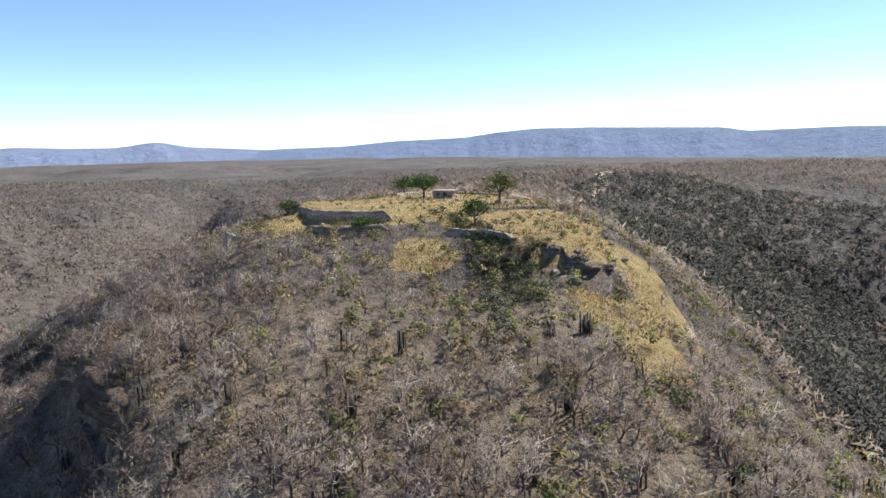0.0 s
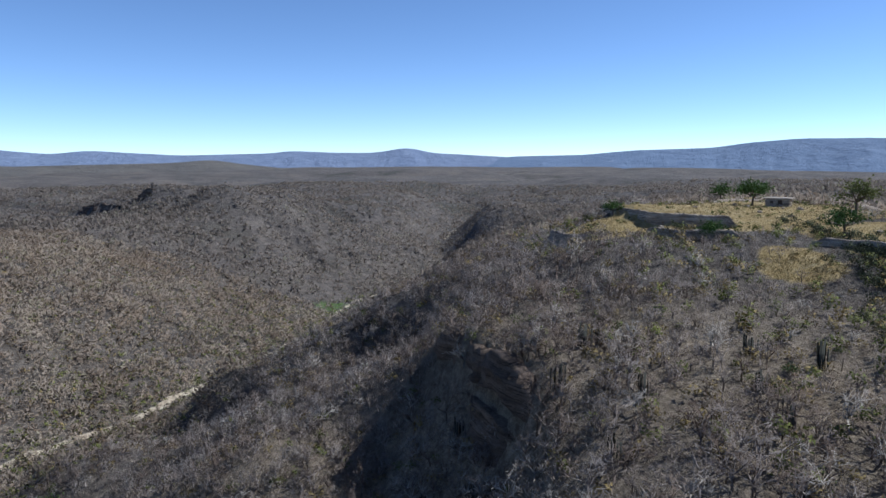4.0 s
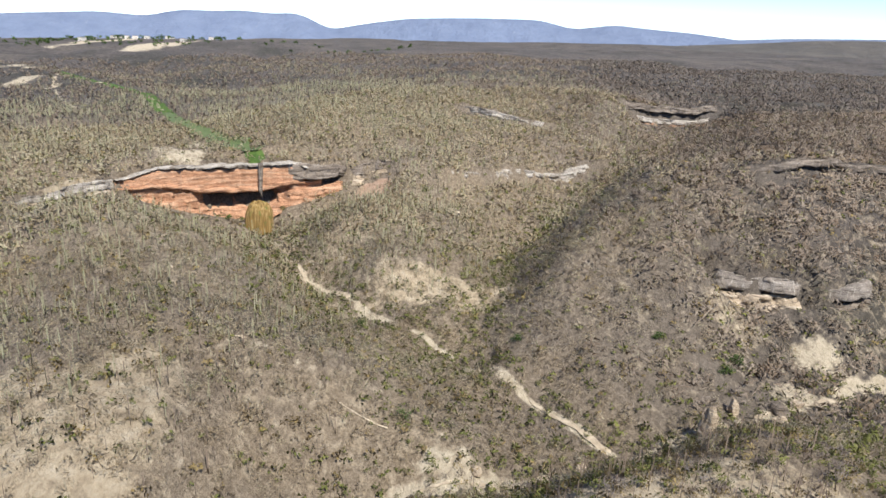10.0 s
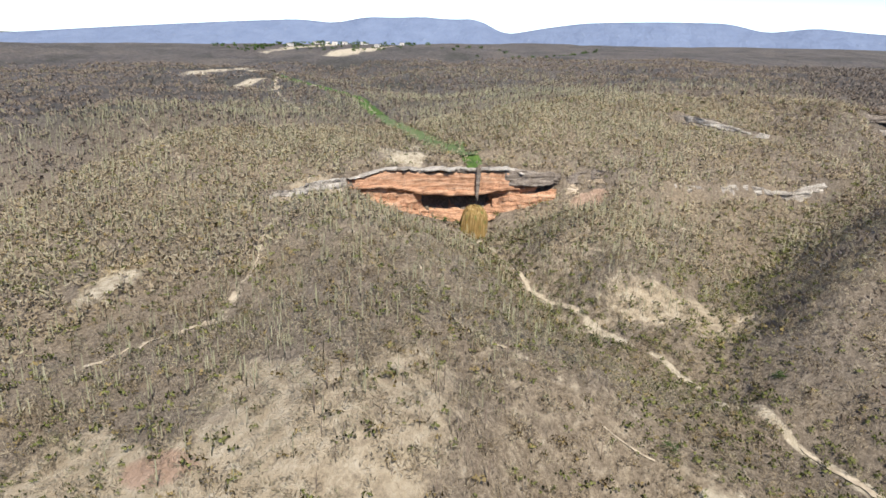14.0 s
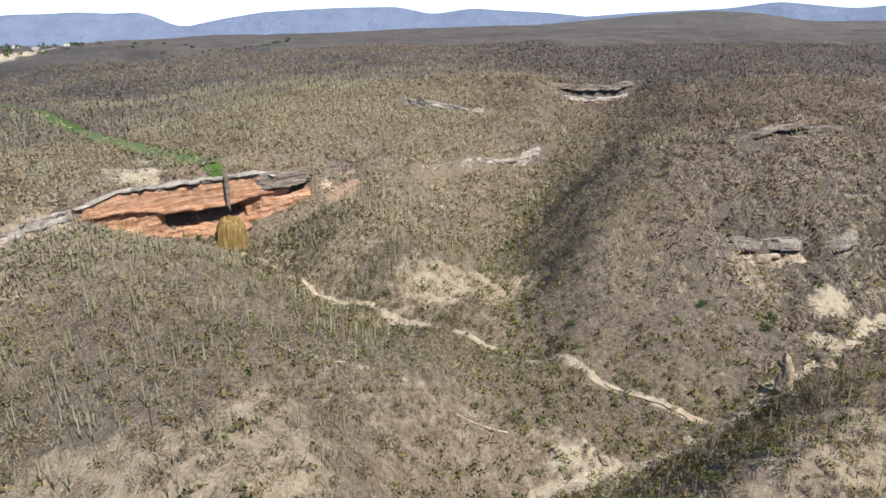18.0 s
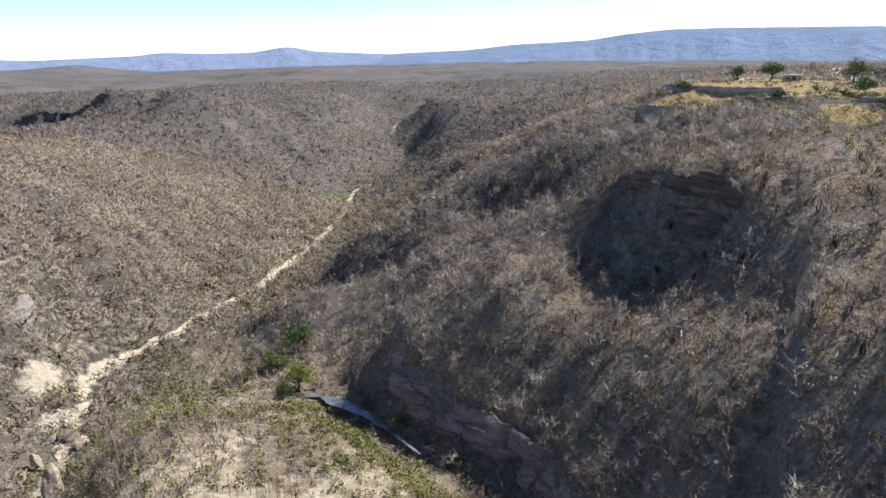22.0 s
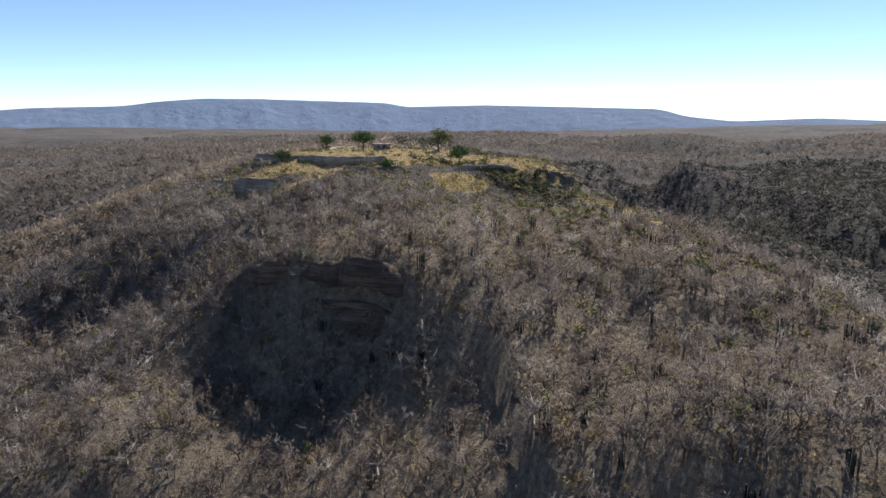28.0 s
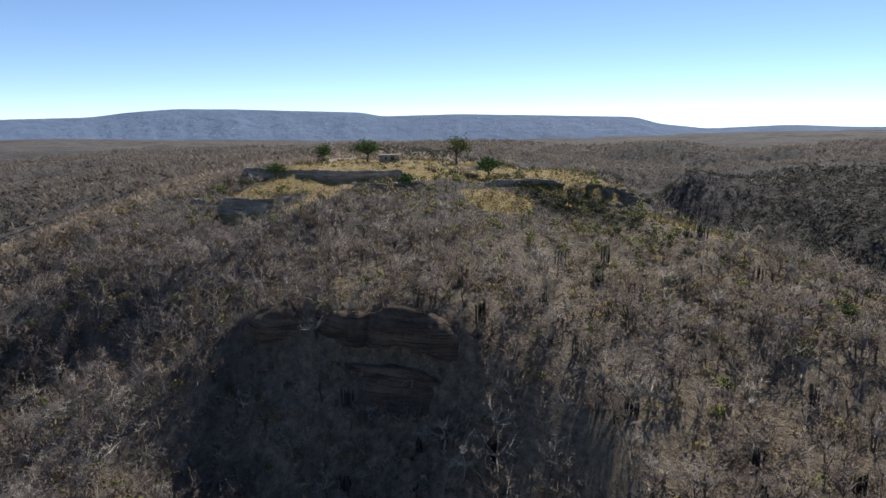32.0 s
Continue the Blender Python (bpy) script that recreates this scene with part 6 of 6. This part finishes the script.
MESA = "trees on the mesa"
broad_tree("mesa_tree", -36.6, 158, 4.6, 5.4, "small dark green tree at the wall corner", 1, leaves=900, group=MESA)
broad_tree("mesa_tree", -11.3, 194, 5.6, 7.6, "round green tree on the grassy top", 2, leaves=1000, group=MESA)
broad_tree("mesa_tree", -5.0, 176, 6.6, 9.6, "broad dark green tree shading the grass", 3, leaves=1500, group=MESA)
broad_tree("mesa_tree", 13.5, 158, 7.6, 9.6, "open-crowned pale olive tree on the mesa", 4, leaf=OLIVE, leaves=1000, group=MESA)
broad_tree("mesa_tree", 6.3, 132, 5.4, 7.0, "umbrella-shaped green tree on golden grass", 5, leaves=1100, group=MESA)
broad_tree("mesa_tree", -16.0, 131, 3.4, 6.4, "low green tree leaning by the terrace wall", 6, leaves=900, group=MESA, trunk_share=0.2)
broad_tree("mesa_tree", 42, 215, 5.0, 6.0, "dark tree on the neck behind the mesa", 7, leaves=700, group=MESA)
BRIGHT = tinted("bright_leaves", ((0.0, (0.12, 0.16, 0.03)), (0.6, (0.20, 0.25, 0.05)), (1.0, (0.30, 0.34, 0.08))), translucent=0.3, own=0.0)
VALE = "trees by the canyon stream"
for k, (x, y, tall, wide, leaf, label) in enumerate([
        (-146, 92, 9.5, 9.5, LEAF, "tall dark green tree at the canyon mouth"), (-141, 78, 8.5, 9.0, BRIGHT, "yellow-green tree lit by the sun"),
        (-150, 86, 6.0, 7.5, OLIVE, "olive tree on the stream terrace"), (-152, 88, 4.5, 5.5, OLIVE, "rounded olive tree on the terrace"),
        (-143, 74, 4.0, 4.5, LEAF, "small green tree by the water"), (-156, 80, 4.0, 5.0, OLIVE, "pale olive tree among brush"),
        (-112, 66, 4.5, 4.5, OLIVE, "grey-green tree over the stream"), (-78, 18, 5.0, 5.5, LEAF, "dark green tree on the canyon floor")]):
    broad_tree("stream_tree", x, y, tall, wide, label, 20 + k, leaf=leaf, leaves=1500, group=VALE)
for k, (x, y, s) in enumerate([(-170, -35, 3.4), (-206, 28, 3.2), (-204, 48, 4.5), (-200, 44, 4.0), (-228, -52, 3.4), (-314, -118, 4.0), (-318, -114, 3.4), (-210, -8, 3.0)]):
    broad_tree("green_bush", x, y, s * 0.85, s * 1.2, "bright green leafy bush among dry brush", 40 + k, leaves=420, group="green bushes in the valley", trunk_share=0.12)
for k, (x, y, s) in enumerate([(24.5, 66, 3.2), (8, 49, 3.4), (-9, 79, 2.0), (26, 55, 3.2), (29, 54, 3.0), (20, 58, 2.4), (-5, 49, 2.8), (-8, 33, 2.8), (-32, 86, 1.6)]):
    broad_tree("leafy_bush", x, y, s * 0.8, s * 1.1, "dark green leafy bush on the dry slope", 60 + k, leaves=360, group="leafy bushes on the hill", trunk_share=0.12)

# dark thicket across the mesa's southern edge, green growth along the beds
HEDGE = np.array(densify([(1, 146, 0), (5, 127, 0), (8, 114, 0), (11, 101, 0), (8, 88, 0), (7, 78, 0)], 0.32))[:, :2]
HEDGE = HEDGE + rng.normal(0, 1, HEDGE.shape) * np.interp(HEDGE[:, 1], [78, 95, 112, 130, 146], [2.2, 3.6, 3.6, 1.8, 2.4])[:, None]
HEDGE = keep(HEDGE, 0.75 + 0.5 * ripple(HEDGE[:, 0], HEDGE[:, 1], 7, 67))
HEDGE = np.concatenate([HEDGE, field(70, 7.5, 111, 4.2, 8), field(32, 10.5, 104, 4.0, 5), field(20, 7, 96, 6, 9)])
strew("thicket", [leafy(rng, 80, 0.075) for _ in range(5)], HEDGE, rng.uniform(1.0, 2.8, len(HEDGE)), THICKET, "dense dark green thicket on the mesa edge", "bushes")
bank = np.concatenate([np.array(densify(LINES[n], 2.0))[:, :2] for n in ("river", "tributary", "slot", "canyon_west", "canyon_bed", "terrace", "side_valley")])
bank = np.repeat(bank, 4, 0) + rng.normal(0, 5.0, (4 * len(bank), 2))
bank = keep(bank, 1 - 0.5 * openness(bank))
strew("stream_bushes", [leafy(rng, 30, 0.12) for _ in range(5)], bank, rng.uniform(1.2, 3.0, len(bank)), OLIVE, "green and olive bushes along the stream beds", "bushes")
LOW = np.concatenate([field(420, -4, 158, 40, 44), field(120, 18, 118, 12, 14)])
LOW = keep(LOW, (openness(LOW) > 0.5) * (0.5 + 0.7 * ripple(LOW[:, 0], LOW[:, 1], 14, 91)))
strew("mesa_shrubs", [leafy(rng, 26, 0.12, 0.6) for _ in range(4)], LOW, rng.uniform(0.7, 1.9, len(LOW)), OLIVE, "low olive shrubs scattered over the dry grass", "bushes")
GRASS = np.concatenate([field(2600, -4, 150, 44, 52), field(700, 27, 96, 9, 16), field(600, 18, 84, 9, 12), field(400, -44, 142, 12, 14), field(500, -5, 112, 8, 7)])
GRASS = GRASS[openness(GRASS) > 0.45]
k = Nodes("dry_grass")
STRAW = k.done(k.ramp(k.where.outputs["Random Per Island"], (0.0, (0.24, 0.175, 0.08)), (0.6, (0.40, 0.31, 0.155)), (1.0, (0.52, 0.44, 0.27))))
strew("dry_grass", [scrub(rng, 9, 0.05, 0.9) for _ in range(4)], GRASS, rng.uniform(0.35, 0.9, len(GRASS)), STRAW, "golden dry grass tufts on the mesa", "grass")


# ---- far town on the plain: small pale houses and dark trees at the edge of the fields ----
HOUSE_WALL = plain_wood("house_plaster", (0.50, 0.46, 0.40), (0.72, 0.68, 0.62))


def far_house(x, y, wide, deep, tall, turn, label):
    z = float(height(x, y)[0])
    h = root("house", (x, y, z), label, "house", "houses of the far town")
    h.rotation_euler = (0, 0, radians(turn))
    bm_part("wall", box(wide, deep, tall + 1.0, 0.05), HOUSE_WALL, h, (0, 0, tall / 2 - 0.5))
    bm_part("roof", box(wide + 0.8, deep + 0.8, 0.35, 0.05), HUT_ROOF, h, (0, 0, tall + 0.17), "flat grey-brown roof")
    bm_part("door", box(0.12, 1.1, 2.1, 0.02), HUT_DOOR, h, (wide / 2 + 0.05, 0.8, 1.05))
    bm_part("window", box(0.10, 1.2, 1.0, 0.02), HUT_DOOR, h, (wide / 2 + 0.05, -1.6, 1.6))


for k in range(14):
    x, y = rng.uniform(-1330, -1010), rng.uniform(-660, -430)
    far_house(x, y, rng.uniform(6, 11), rng.uniform(6, 9), rng.uniform(3.0, 5.0), rng.uniform(-40, 40), "small pale plastered house on the plain")
TOWN = np.concatenate([field(130, -1150, -540, 260, 150), field(60, -1300, -250, 200, 160)])
strew("town_trees", [leafy(rng, 46, 0.15) for _ in range(4)], TOWN, rng.uniform(4.5, 9.5, len(TOWN)), LEAF, "dark trees among the fields of the far plain", "trees")
